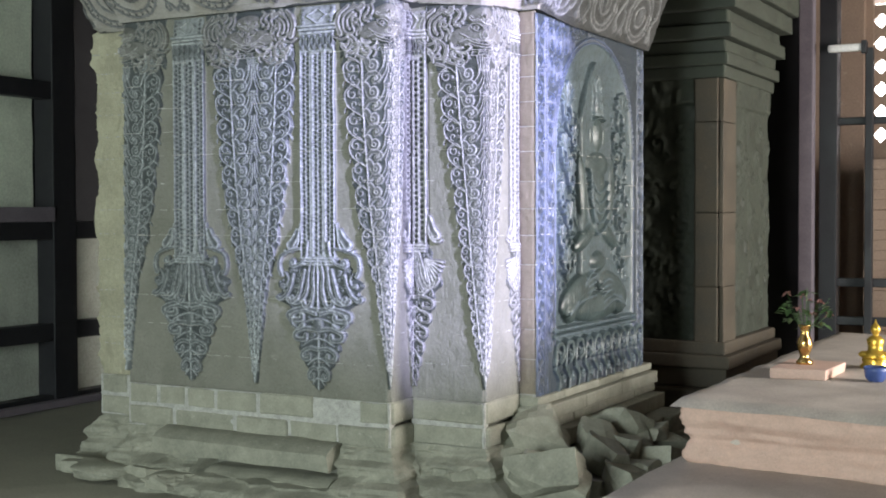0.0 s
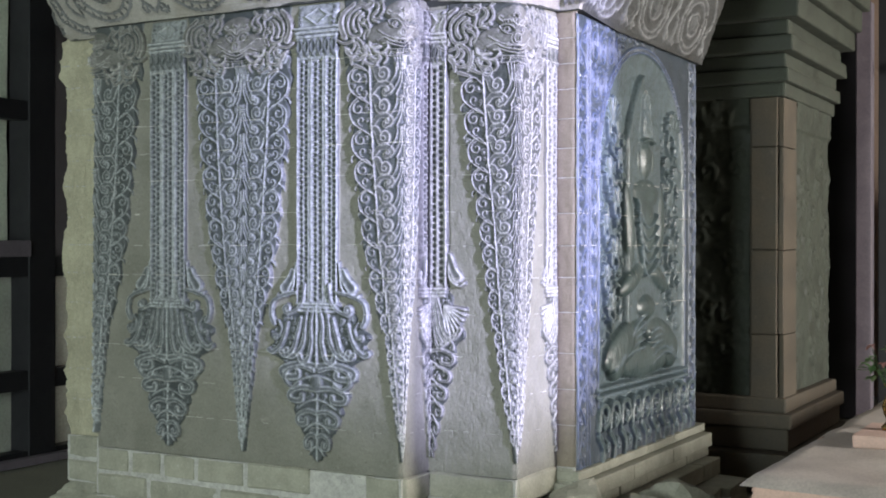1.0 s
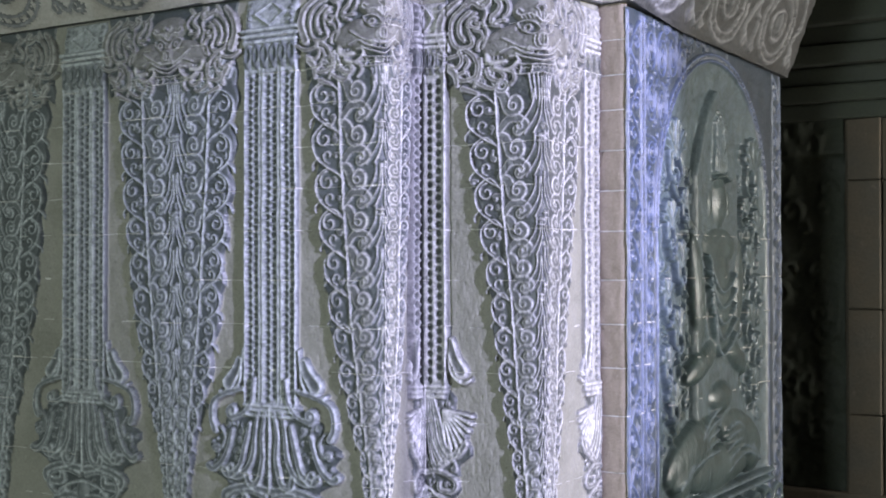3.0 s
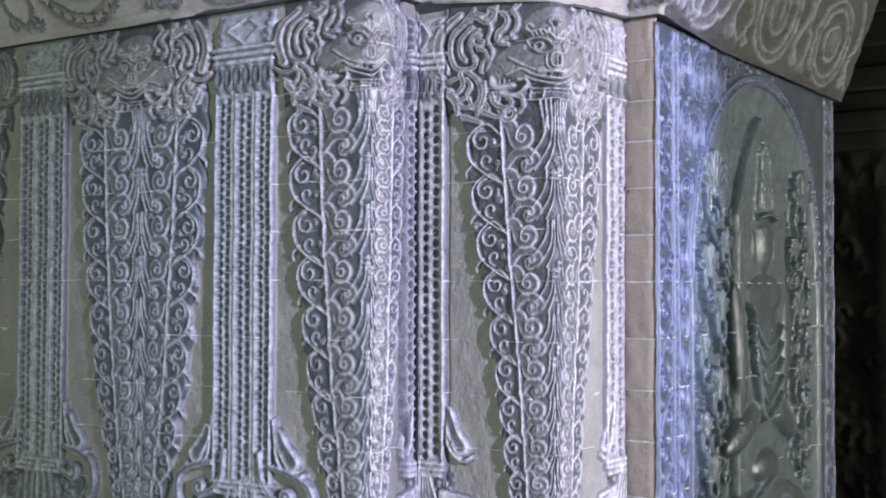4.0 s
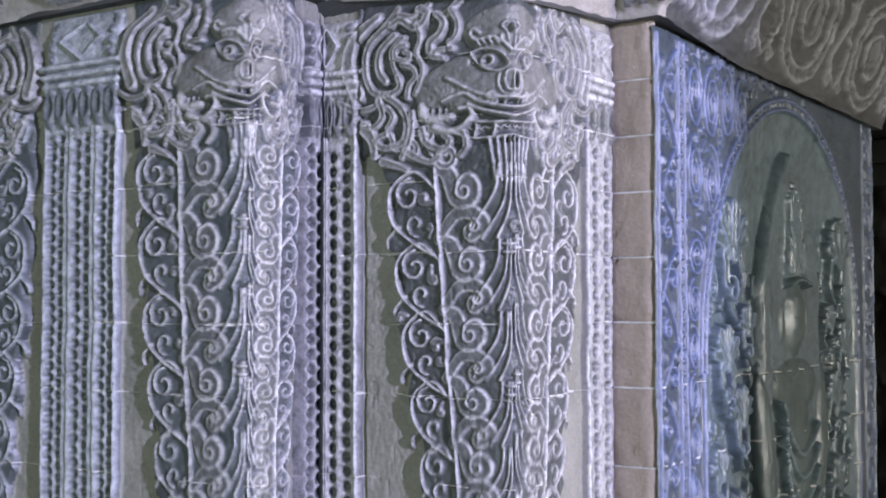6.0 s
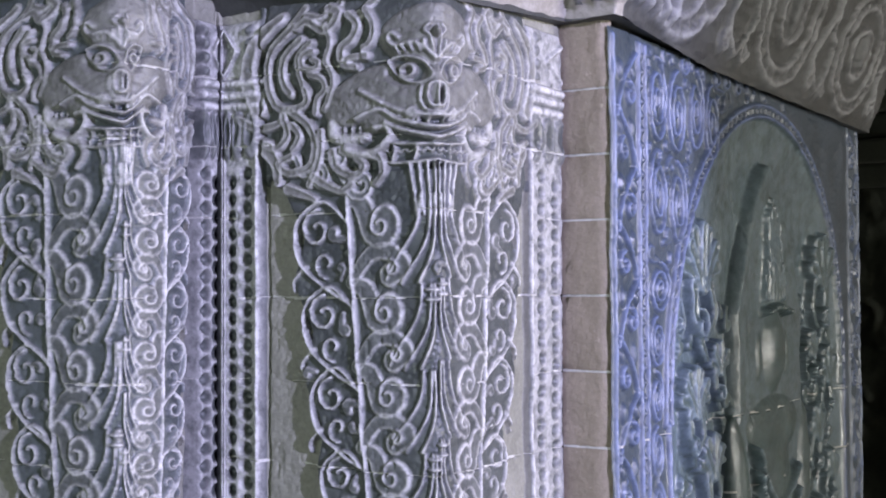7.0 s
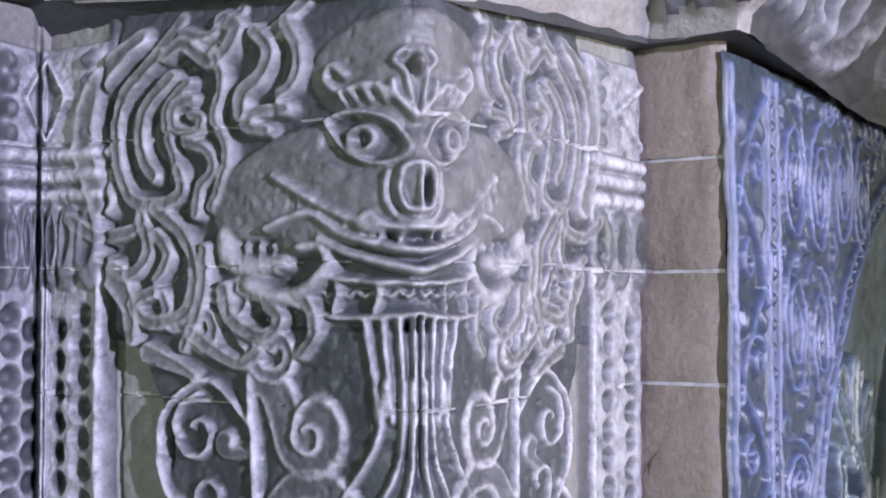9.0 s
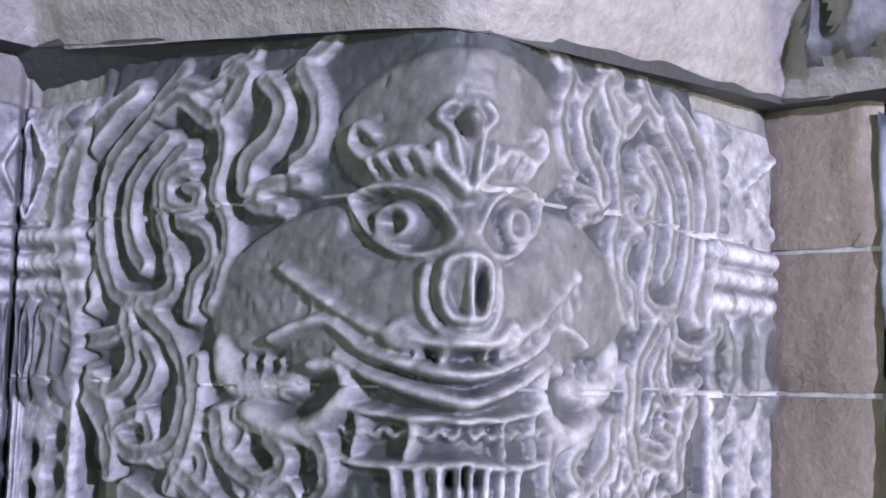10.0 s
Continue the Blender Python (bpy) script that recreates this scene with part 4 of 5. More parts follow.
# lotus stems with open flowers that climb on both sides
rnd = random.Random(8)
for way in (-1, 1):
    for u0, z0, r in ((0.375, 1.845, 0.085), (0.335, 1.62, 0.062), (0.42, 1.50, 0.060), (0.31, 1.40, 0.050), (0.40, 1.29, 0.062), (0.315, 1.19, 0.052), (0.365, 1.07, 0.055), (0.455, 1.68, 0.045)):
        u0 = AU + way * (AU - u0)
        for n in range(7):
            a = math.pi * (n + 0.5) / 7
            S.frond(curve([(u0, z0 - 0.3 * r), (u0 + 0.55 * r * math.cos(a), z0 + 0.45 * r * math.sin(a)), (u0 + 0.92 * r * math.cos(a), z0 + 1.0 * r * math.sin(a))]), r * 0.13, r * 0.21, -0.014, 0.020 + 0.005 * (n % 2), flower)
        S.frond(curve([(u0 + way * 0.4 * r, z0 - 0.2 * r), (u0 + way * 0.25 * r, z0 - 1.0 * r), (u0 - way * 0.2 * r, z0 - 1.7 * r)]), r * 0.22, r * 0.10, -0.014, 0.020, flower)
        S.frond(curve([(u0 - way * 0.5 * r, z0 - 0.1 * r), (u0 - way * 0.75 * r, z0 - 0.8 * r), (u0 - way * 0.3 * r, z0 - 1.3 * r)]), r * 0.16, r * 0.08, -0.014, 0.019, flower)
        S.stroke(spiral(u0 + way * 0.2 * r, z0 - 1.0 * r, r * 0.34, rnd.uniform(0, 6), 1.0, way), 0.0050, 0.0040, -0.010, 0.026, flower)
# ledge of the throne, the scroll band below it and its drooping leaves
for z0 in (0.735, 0.705):
    S.stroke([(0.20, z0), (1.32, z0)], 0.011, 0.011, 0.0, 0.016, pedestal)
for n in range(10):
    u0 = 0.20 + 0.122 * n
    S.frond(curve([(u0, 0.575), (u0 + 0.020, 0.655), (u0 + 0.085, 0.665), (u0 + 0.098, 0.600), (u0 + 0.060, 0.575)]), 0.013, 0.012, 0.0, 0.022, pedestal)
    S.stroke(spiral(u0 + 0.058, 0.618, 0.022, 0.2, 1.1, -1), 0.007, 0.005, 0.0, 0.022, pedestal)
    S.frond(curve([(u0 + 0.010, 0.550), (u0 + 0.052, 0.500), (u0 + 0.040, 0.435)]), 0.017, 0.010, 0.0, 0.020, pedestal)
    S.stroke(spiral(u0 + 0.092, 0.495, 0.024, math.pi / 2, 1.2, 1 if n % 2 else -1), 0.009, 0.006, 0.0, 0.020, pedestal)
S.fill_bare(flower, niche, -0.022, 0.020, (0.030, 0.020, 0.014), 90, 93, (AU - 0.46, AU - 0.23, 0.80, 1.78))
S.fill_bare(flower, niche, -0.022, 0.020, (0.030, 0.020), 60, 94, (AU + 0.23, AU + 0.46, 0.80, 1.78))


def on_side(name, me):
    mat, label = KINDS_SIDE[name]
    me.materials.append(mat)
    part(name, me, None, pillar, label)


skin(side_face, columns_of([(0.0, 0.0), (0.0, YB)], us), on_side, JOINTS[3:8], 0.0012, seed=61, chips=0.0)

# plain brown corner stones, one for each course
LEVELS = [0.40, *JOINTS, TOP + 0.030]
for z0, z1 in zip(LEVELS, LEVELS[1:]):
    for x0, x1, name in ((RB, -0.002, "corner_stone"), (2 * XC + 0.002, 2 * XC - RB, "corner_stone")):
        bm = bmesh.new()
        cols, lines = 8, max(3, int((z1 - z0) / 0.014))
        out = random.uniform(-0.002, 0.002)
        grid = [[bm.verts.new((x0 + (x1 - x0) * a / cols,
                               out - 0.0060 * noise.noise((x0 * 9 + a * 0.9, z0 * 31 + b * 0.75, 3.1)) - 0.003 * noise.noise((a * 2.3, z0 * 57 + b * 1.9, 1.1)) + 0.010 * (max(0, a - cols + 1) + (0.25 if b in (0, lines) else 0)) * 0.8,
                               z0 + 0.0016 + (z1 - z0 - 0.0032) * b / lines)) for a in range(cols + 1)] for b in range(lines + 1)]
        for b in range(lines):
            for a in range(cols):
                bm.faces.new((grid[b][a], grid[b][a + 1], grid[b + 1][a + 1], grid[b + 1][a]))
        part(name, bm, BROWN, pillar, "plain brown corner stone", smooth=True)
    part("mortar_joint", boxed(RB, 0.004, z1 - 0.0018, -0.002, 0.02, z1 + 0.0018), MORTAR, pillar)


# ---- lintel ----
LINTEL_RIGHT = [(RA + 0.020, A - 0.022), (RA + 0.022, B - 0.022), (RB - 0.055, B - 0.014), (RB - 0.012, B - 0.008), (RB + 0.003, B + 0.010), (RB + 0.012, B + 0.055), (RB + 0.022, -0.024), (0.022, -0.026), (0.024, YB + 0.03)]


def sag(x, y):
    """How far the old lintel's underside lies above or below level."""
    if x < RA + 0.05:
        return 0.030
    if y < B + 0.06:
        return 0.030 - 0.038 * min(1, (x - RA) / (RB - RA))
    if x < RB + 0.06 and y < -0.02:
        return -0.008 + 0.022 * min(1, (y - B) / -B)
    return 0.014 - 0.026 * min(1, max(0, y) / 0.4)


LINTEL = [(2 * XC - x, y) for x, y in LINTEL_RIGHT[::-1]] + LINTEL_RIGHT
LINTEL_Z = 2.219
lengths = [math.dist(p, q) for p, q in zip(LINTEL, LINTEL[1:])]
starts = [sum(lengths[:k]) for k in range(len(lengths) + 1)]
us = np.concatenate([np.arange(starts[2], starts[15], 0.0070), np.arange(starts[15], starts[16] + 0.7, 0.0040), np.arange(starts[16] + 0.7, starts[-1], 0.0065)])
rows = np.arange(LINTEL_Z, 2.66, 0.0050)
lintel = Relief(us, rows)
frieze = lintel.label("frieze_carving")
dark = lintel.label("frieze_stone")
# past the corner the frieze turns to the stone darkened for shade
lintel.tag[:, us > starts[16] + 0.02] = dark
# roundels along the frieze; the blocks over the corner are plain
for u0 in [starts[16] + 0.200 + 0.50 * n for n in range(3)] + [starts[3] + 0.25 + 0.50 * n for n in range(5)]:
    if starts[9] - 0.05 < u0 < starts[16]:
        continue
    for r in (0.128, 0.100, 0.052):
        lintel.stroke([(u0 + r * 1.25 * math.cos(a), LINTEL_Z + 0.142 + r * math.sin(a)) for a in np.linspace(0, 2 * math.pi, 48)], 0.0068, 0.0068, 0.0, 0.012, frieze)
    for k in range(22):
        a = 2 * math.pi * k / 22
        lintel.blob(u0 + 0.114 * 1.25 * math.cos(a), LINTEL_Z + 0.142 + 0.114 * math.sin(a), 0.0065, 0.0075, 0.0, 0.011, frieze)
    lintel.blob(u0, LINTEL_Z + 0.142, 0.020, 0.048, 0.0, 0.020, frieze)
    for side in (-1, 1):
        lintel.stroke(curve([(u0 + side * 0.25, LINTEL_Z + 0.03), (u0 + side * 0.195, LINTEL_Z + 0.10), (u0 + side * 0.25, LINTEL_Z + 0.20), (u0 + side * 0.17, LINTEL_Z + 0.30)]), 0.008, 0.006, 0.0, 0.015, frieze)
        lintel.stroke(spiral(u0 + side * 0.205, LINTEL_Z + 0.045, 0.024, 0, 1.2, side), 0.006, 0.005, 0.0, 0.015, frieze)
# broken leaf carving on the corner block
for n in range(9):
    u0 = starts[15] + 0.02 + 0.030 * n
    lintel.stroke(curve([(u0, LINTEL_Z + 0.03), (u0 + 0.03 * (n % 3 - 1), LINTEL_Z + 0.09), (u0 + 0.05 * (n % 2 - 0.4), LINTEL_Z + 0.17)]), 0.012, 0.004, 0.0, 0.020, frieze)
KINDS_TOP = {"stone_block": (LINTELSTONE, ""), "mortar_joint": (MORTAR, ""), "frieze_carving": (FRIEZE, "carved roundels and scrolls"), "frieze_stone": (FRIEZE, "carved frieze stone with its shade darkened into the colour")}


def on_lintel(name, me):
    # the frieze leans outwards as it rises
    co = np.empty(len(me.vertices) * 3, np.float32)
    me.vertices.foreach_get("co", co)
    co = co.reshape(-1, 3)
    lean = 0.38 * (co[:, 2] - LINTEL_Z)
    co[:, 0] += np.where(co[:, 0] > XC, lean, -lean)
    co[:, 1] += np.where(co[:, 1] < 0.3, -lean, 0)
    co[:, 2] += [sag(x, y) for x, y in zip(co[:, 0] - np.where(co[:, 0] > XC, lean, -lean), co[:, 1] + np.where(co[:, 1] < 0.3, lean, 0))]
    me.vertices.foreach_set("co", co.ravel())
    me.update()
    mat, label = KINDS_TOP[name]
    me.materials.append(mat)
    part("lintel_block" if name == "stone_block" else name, me, None, pillar, label)


skin(lintel, columns_of(LINTEL[2:], us - starts[2], blend=0.02), on_lintel, [], 0.0022, seed=81, chips=0.5)
soffit = prism(bmesh.new(), LINTEL, LINTEL_Z, LINTEL_Z + 0.05)
for v in soffit.verts:
    v.co.z += sag(v.co.x, v.co.y)
# the shade under the overhang is painted: darkened frieze colour, not lintel stone
part("soffit", soffit, FRIEZE, pillar)
part("capital", prism(bmesh.new(), swell(OUTLINE, 0.05), LINTEL_Z + 0.30, 4.6), SANDSTONE, pillar)


# ---- plinth: stone by stone ----
def stones(p, q, z0, z1, out, deep, size, mat, name, parent, jitter=0.006, bevel=0.006, seed=1, label="", gap=0.0018):
    """A row of stones along p-q, their faces out by `out` from the line, with open joints."""
    rnd = random.Random(seed)
    a, b = Vector((*p, 0)), Vector((*q, 0))
    d = (b - a).normalized()
    n = Vector((d.y, -d.x, 0))
    s, total = 0.0, (b - a).length
    while s < total - 0.02:
        long = min(rnd.uniform(0.7, 1.35) * size, total - s)
        if total - s - long < size * 0.4:
            long = total - s
        push = out + rnd.uniform(-jitter, jitter)
        bm = boxed(s + gap, -deep, z0 + gap * 0.5, s + long - gap, push, z1 - gap * 0.5 + rnd.uniform(-jitter, jitter) * 0.4)
        bmesh.ops.subdivide_edges(bm, edges=bm.edges, cuts=1, use_grid_fill=True)
        for v in bm.verts:
            v.co += Vector([rnd.uniform(-jitter, jitter) * 0.6 for _ in range(3)])
        bmesh.ops.bevel(bm, geom=list(bm.edges), offset=bevel * 0.5, segments=1, affect="EDGES")
        for v in bm.verts:
            x, y, z = v.co
            v.co = a + d * x + n * y + Vector((0, 0, z))
        part(name, bm, mat, parent, label, smooth=False)
        s += long


FOOT = [(2 * XC - RB, B), (AL, B), (AL, A), (RA, A), (RA, B), (RB, B), (RB, 0.0), (0.0, 0.0)]
for k, (p, q) in enumerate(zip(FOOT, FOOT[1:])):
    stones(p, q, 0.358, 0.462, 0.010, 0.10, 0.24, PLINTH, "plinth_stone", pillar, 0.005, 0.016, seed=100 + k, gap=0.006)
    stones(p, q, 0.250, 0.350, 0.015, 0.10, 0.30, PLINTH, "plinth_stone", pillar, 0.006, 0.018, seed=130 + k, gap=0.006)
    if p[1] == q[1]:
        part("mortar_joint", boxed(p[0], p[1] - 0.0075, 0.25, q[0], p[1] + 0.03, 0.458), MORTAR, pillar)
# the worn footing that spreads below the courses, a lumpy battered mass of broken stone
foot_us = np.arange(0, sum(math.dist(p, q) for p, q in zip(FOOT, FOOT[1:])), 0.012)
foot_vs = np.arange(-0.03, 0.262, 0.010)
footing = Relief(foot_us, foot_vs)
lumps = wobble(len(foot_vs), len(foot_us), 40, 0.040, 901, 5) + wobble(len(foot_vs), len(foot_us), 110, 0.016, 902, 14)
spread = np.interp(foot_vs, [-0.03, 0.04, 0.05, 0.10, 0.12, 0.18, 0.20, 0.262], [0.33, 0.29, 0.21, 0.18, 0.11, 0.09, 0.040, 0.022])
footing.h[:] = spread[:, None] * np.interp(foot_us, [0, 0.55, 0.75, 2.2, 2.5, 3.0], [0.30, 0.35, 0.80, 0.85, 1.0, 1.0])[None, :] + lumps * np.clip((0.26 - foot_vs[:, None]) / 0.10, 0, 1)


# the slot between slab and lip
footing.h[np.ix_((foot_vs > 0.09) & (foot_vs < 0.165), (foot_us > 1.08) & (foot_us < 1.86))] = -0.04


def on_footing(name, me):
    me.materials.append(PLINTH)
    me.polygons.foreach_set("use_smooth", np.zeros(len(me.polygons), bool))
    part("footing", me, None, pillar, "battered footing of broken dusty stone")


skin(footing, columns_of(FOOT, foot_us, first_extra=(-1, 0), last_extra=(1, 0), blend=0.05), on_footing, [], 0.006, seed=95)
# the projecting slab with a dark slot under it
for x0, y0, z0, x1, z1, label in ((-1.72, A - 0.140, 0.152, -0.70, 0.268, "cracked projecting slab"), (-1.42, A - 0.128, 0.040, -0.72, 0.110, "lower lip of the broken slab")):
    slab = boxed(x0, y0, z0, x1, A + 0.05, z1)
    bmesh.ops.subdivide_edges(slab, edges=slab.edges, cuts=7, use_grid_fill=True)
    for v in slab.verts:
        lean = max(0.0, A - 0.02 - v.co.y) / 0.13
        v.co.z -= 0.050 * lean ** 2 * (v.co.z - z0) / (z1 - z0)
        v.co += Vector((0.014 * noise.noise(v.co * 9), 0.016 * noise.noise(v.co * 7 + Vector((3, 0, 0))), 0.008 * noise.noise(v.co * 8)))
    part("footing_slab", slab, PLINTH, pillar, label)
# mouldings under the polished face
for k, (z0, z1, out) in enumerate(((0.405, 0.445, 0.020), (0.335, 0.403, 0.055), (0.285, 0.333, 0.035), (0.20, 0.283, 0.10), (0.09, 0.198, 0.22), (-0.02, 0.088, 0.34))):
    stones((0.0, -0.02), (0.0, YB + 0.1), z0, z1, out, 0.3, 0.42 if k < 4 else 0.28, PLINTH, "moulding_stone", pillar, 0.003 if k < 4 else 0.02, 0.008, seed=190 + k)
stones((RB - 0.02, 0.0), (0.04, 0.0), 0.20, 0.40, 0.03, 0.2, 0.14, PLINTH, "footing_stone", pillar, 0.012, 0.012, seed=215)


# ---- loose rubble at the foot of the corner ----
def rubble(x, y, z, sx, sy, sz, turn, tip, seed):
    rnd = random.Random(seed)
    bm = bmesh.new()
    bmesh.ops.create_cube(bm, size=1.0)
    bmesh.ops.subdivide_edges(bm, edges=bm.edges, cuts=3, use_grid_fill=True)
    # break slanting facets off a block
    for n in range(7):
        d = Vector([rnd.uniform(-1, 1) for _ in range(3)]).normalized()
        reach = rnd.uniform(0.40, 0.56)
        for v in bm.verts:
            over = v.co.dot(d) - reach
            if over > 0:
                v.co -= d * over
    for v in bm.verts:
        v.co = Vector((v.co.x * sx, v.co.y * sy, v.co.z * sz)) + Vector([rnd.uniform(-0.003, 0.003) for _ in range(3)])
    ob = new("broken_stone", finish(bm, "broken_stone", PLINTH))
    ob.matrix_world = pose(x, y, z, tip, tip * 0.4, turn)
    return tagged(ob, "broken dusty stone lying at the pillar's foot", "stone", "rubble round the pillar's foot")


rnd = random.Random(17)
for n in range(30):
    if n < 14:
        x, y = rnd.uniform(-0.22, 0.26), rnd.uniform(-0.42, 0.02)
        z = 0.05 + 0.20 * max(0.0, 1 - abs(x) / 0.3) * rnd.random() + (0.08 if n % 3 == 0 else 0.0)
    else:
        x, y = rnd.uniform(0.20, 0.46), rnd.uniform(-0.1, 1.15)
        z = max(0.05, 0.30 - 0.75 * (x - 0.1)) + rnd.uniform(-0.02, 0.03)
    rubble(x, y, z, rnd.uniform(0.18, 0.34), rnd.uniform(0.15, 0.24), rnd.uniform(0.12, 0.22), rnd.uniform(0, 180), rnd.uniform(-32, 32), 400 + n)
for n in range(6):
    rubble(-2.25 + 0.13 * n, -0.62 - 0.05 * (n % 3), 0.04, rnd.uniform(0.14, 0.3), rnd.uniform(0.1, 0.2), rnd.uniform(0.06, 0.09), rnd.uniform(-30, 30), rnd.uniform(-6, 6), 460 + n)


# ---- the room ----
def setting(name, bm, mat, label):
    return tagged(new(name, finish(bm, name, mat)), label, name.split("_")[0], kind="structure")


ground = bmesh.new()
bmesh.ops.create_grid(ground, x_segments=110, y_segments=110, size=1)
for v in ground.verts:
    x, y = -0.9 + v.co.x * 8.1, -0.15 + v.co.y * 9.2
    v.co = Vector((x, y, 0.012 * noise.noise((x * 1.3, y * 1.3, 0)) + 0.004 * noise.noise((x * 6, y * 6, 2)) - 0.01))
setting("floor", ground, FLOOR, "worn uneven grey stone floor with dust")
setting("ceiling", boxed(-9, -9.5, 4.6, 7.2, 9.2, 4.8), CEILING, "dark sooty ceiling lost in shadow")
hall = bmesh.new()
for x0, z0, x1, z1 in ((-9, 0, 0.20, 4.6), (0.98, 0, 7.2, 4.6), (0.20, 0, 0.98, 1.90), (0.20, 3.3, 0.98, 4.6)):
    box(hall, x0, 6.95, z0, x1, 7.35, z1)
setting("wall_north", hall, WALLBRICK, "old brown brick wall behind the pillars")
setting("wall_west", boxed(-9.2, -9.5, 0, -9.0, 9.2, 4.6), PLASTER, "stained plaster wall in deep shade")
# out of view; its door opening is added to hold a fill lamp
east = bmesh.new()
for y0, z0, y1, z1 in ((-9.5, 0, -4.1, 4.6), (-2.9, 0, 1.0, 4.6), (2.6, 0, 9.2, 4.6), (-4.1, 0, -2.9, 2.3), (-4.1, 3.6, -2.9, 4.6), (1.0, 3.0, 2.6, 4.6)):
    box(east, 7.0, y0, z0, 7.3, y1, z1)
setting("wall_east", east, WALLBRICK, "unseen old brown brick wall with a window and an opening added for the fill lamp")
# also unseen, opened up only where the second fill lamp stands
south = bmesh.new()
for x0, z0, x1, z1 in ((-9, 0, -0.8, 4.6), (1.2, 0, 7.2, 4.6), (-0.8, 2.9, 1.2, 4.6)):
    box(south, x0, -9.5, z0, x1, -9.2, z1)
setting("wall_south", south, PLASTER, "unseen stained plaster wall with an opening added for the fill lamp")

# pierced stone window in the far wall, bright sky behind it
SKYGLOW = bpy.data.materials.new("bright_sky")
SKYGLOW.use_nodes = True
SKYGLOW.node_tree.nodes["Principled BSDF"].inputs["Emission Color"].default_value = (0.95, 0.97, 1.0, 1)
SKYGLOW.node_tree.nodes["Principled BSDF"].inputs["Emission Strength"].default_value = 6.0
setting("backdrop", boxed(0.1, 7.6, 1.8, 1.1, 7.62, 3.4), SKYGLOW, "bright overcast sky outside the pierced window")
window = thing("window_1", "pierced stone window with rows of lozenge holes", "window", kind="structure")
for n in range(5):
    part("stone_bar", boxed(0.253 + 0.17 * n - 0.020, 7.05, 1.90, 0.253 + 0.17 * n + 0.020, 7.13, 3.3, bevel=0.008), WALLBRICK, window)
part("stone_bar", boxed(0.20, 7.05, 1.90, 0.240, 7.13, 3.3), WALLBRICK, window)
for n in range(7):
    bm = bmesh.new()
    prism(bm, [(0.20, 7.06), (0.98, 7.06), (0.98, 7.12), (0.20, 7.12)], 1.925 + 0.215 * n - 0.045, 1.925 + 0.215 * n + 0.035)
    part("stone_rail", bm, WALLBRICK, window)

# the stones between bars and rails narrow each opening to a lozenge
for a in range(4):
    for b in range(6):
        x0, x1 = 0.253 + 0.17 * a + 0.018, 0.253 + 0.17 * (a + 1) - 0.018
        z0, z1 = 1.925 + 0.215 * b + 0.033, 1.925 + 0.215 * (b + 1) - 0.043
        bm = bmesh.new()
        for cx, cz, sx, sz in ((x0, z0, 1, 1), (x1, z0, -1, 1), (x1, z1, -1, -1), (x0, z1, 1, -1)):
            tri = [(cx, cz), (cx + sx * 0.060, cz), (cx + sx * 0.030, cz + sz * 0.030), (cx, cz + sz * 0.062)]
            front_ = [bm.verts.new((x, 7.062, z)) for x, z in tri]
            back_ = [bm.verts.new((x, 7.118, z)) for x, z in tri]
            bm.faces.new(front_)
            bm.faces.new(back_[::-1])
            for k in range(4):
                bm.faces.new((front_[k], front_[(k + 1) % 4], back_[(k + 1) % 4], back_[k]))
        part("lozenge_frame", bm, WALLBRICK, window)

# the altar between the pillars
altar = thing("altar", "low salmon-coloured brick altar with a dusty worn top", "altar")
top = bmesh.new()
bmesh.ops.create_grid(top, x_segments=60, y_segments=70, size=1)
for v in top.verts:
    x, y = 2.0 + v.co.x * 1.36, 1.75 + v.co.y * 1.75
    edge = min(x - 0.64, 3.36 - x, y - 0.0, 3.5 - y)
    v.co = Vector((x + 0.02 * noise.noise((y * 5, 0, 1)), y - 0.10 * (x - 0.66) * (1 - (y / 3.5)) * 0.9 + 0.02 * noise.noise((x * 6, 0, 0)), 0.485 + 0.010 * noise.noise((x * 3, y * 3, 0)) - 0.035 * max(0, 1 - edge / 0.06) ** 2))
part("top", top, SLAB, altar, "dusty worn top surface", smooth=True)
# its worn front: rounded brickwork under flaking plaster
ALTAR_EDGE = [(0.70, 3.3), (0.70, 0.13), (3.3, -0.13)]
us = np.arange(0, 3.17 + 2.61, 0.012)
vs = np.arange(0.15, 0.482, 0.010)
mass = Relief(us, vs)
bulge = np.interp(vs, [0.15, 0.20, 0.27, 0.30, 0.33, 0.40, 0.44, 0.47, 0.482], [0.005, 0.025, 0.020, 0.004, 0.030, 0.052, 0.048, 0.022, -0.01])
mass.h[:] = bulge[:, None] + wobble(len(vs), len(us), 34, 0.022, 701, 4) + wobble(len(vs), len(us), 120, 0.009, 702, 9)
rnd = random.Random(71)
for z0 in (0.225, 0.305, 0.385):
    u0 = 0.0
    while u0 < 5.7:
        wide = rnd.uniform(0.2, 0.42)
        dip = np.exp(-((us[None, :] - u0) / 0.010) ** 2) * np.exp(-((vs[:, None] - z0) / 0.034) ** 4) * rnd.uniform(0.004, 0.022)
        mass.h -= dip
        u0 += wide
    mass.h -= rnd.uniform(0.008, 0.02) * np.exp(-((vs[:, None] - z0 - 0.040 - wobble(1, len(us), 30, 0.008, int(1000 * z0))) / 0.007) ** 2) * np.clip(wobble(1, len(us), 22, 1.6, int(1000 * z0) + 1) + 0.4, 0, 1)


def on_altar(name, me):
    me.materials.append(BRICK)
    part("brickwork", me, None, altar, "rounded salmon brickwork under flaking plaster")


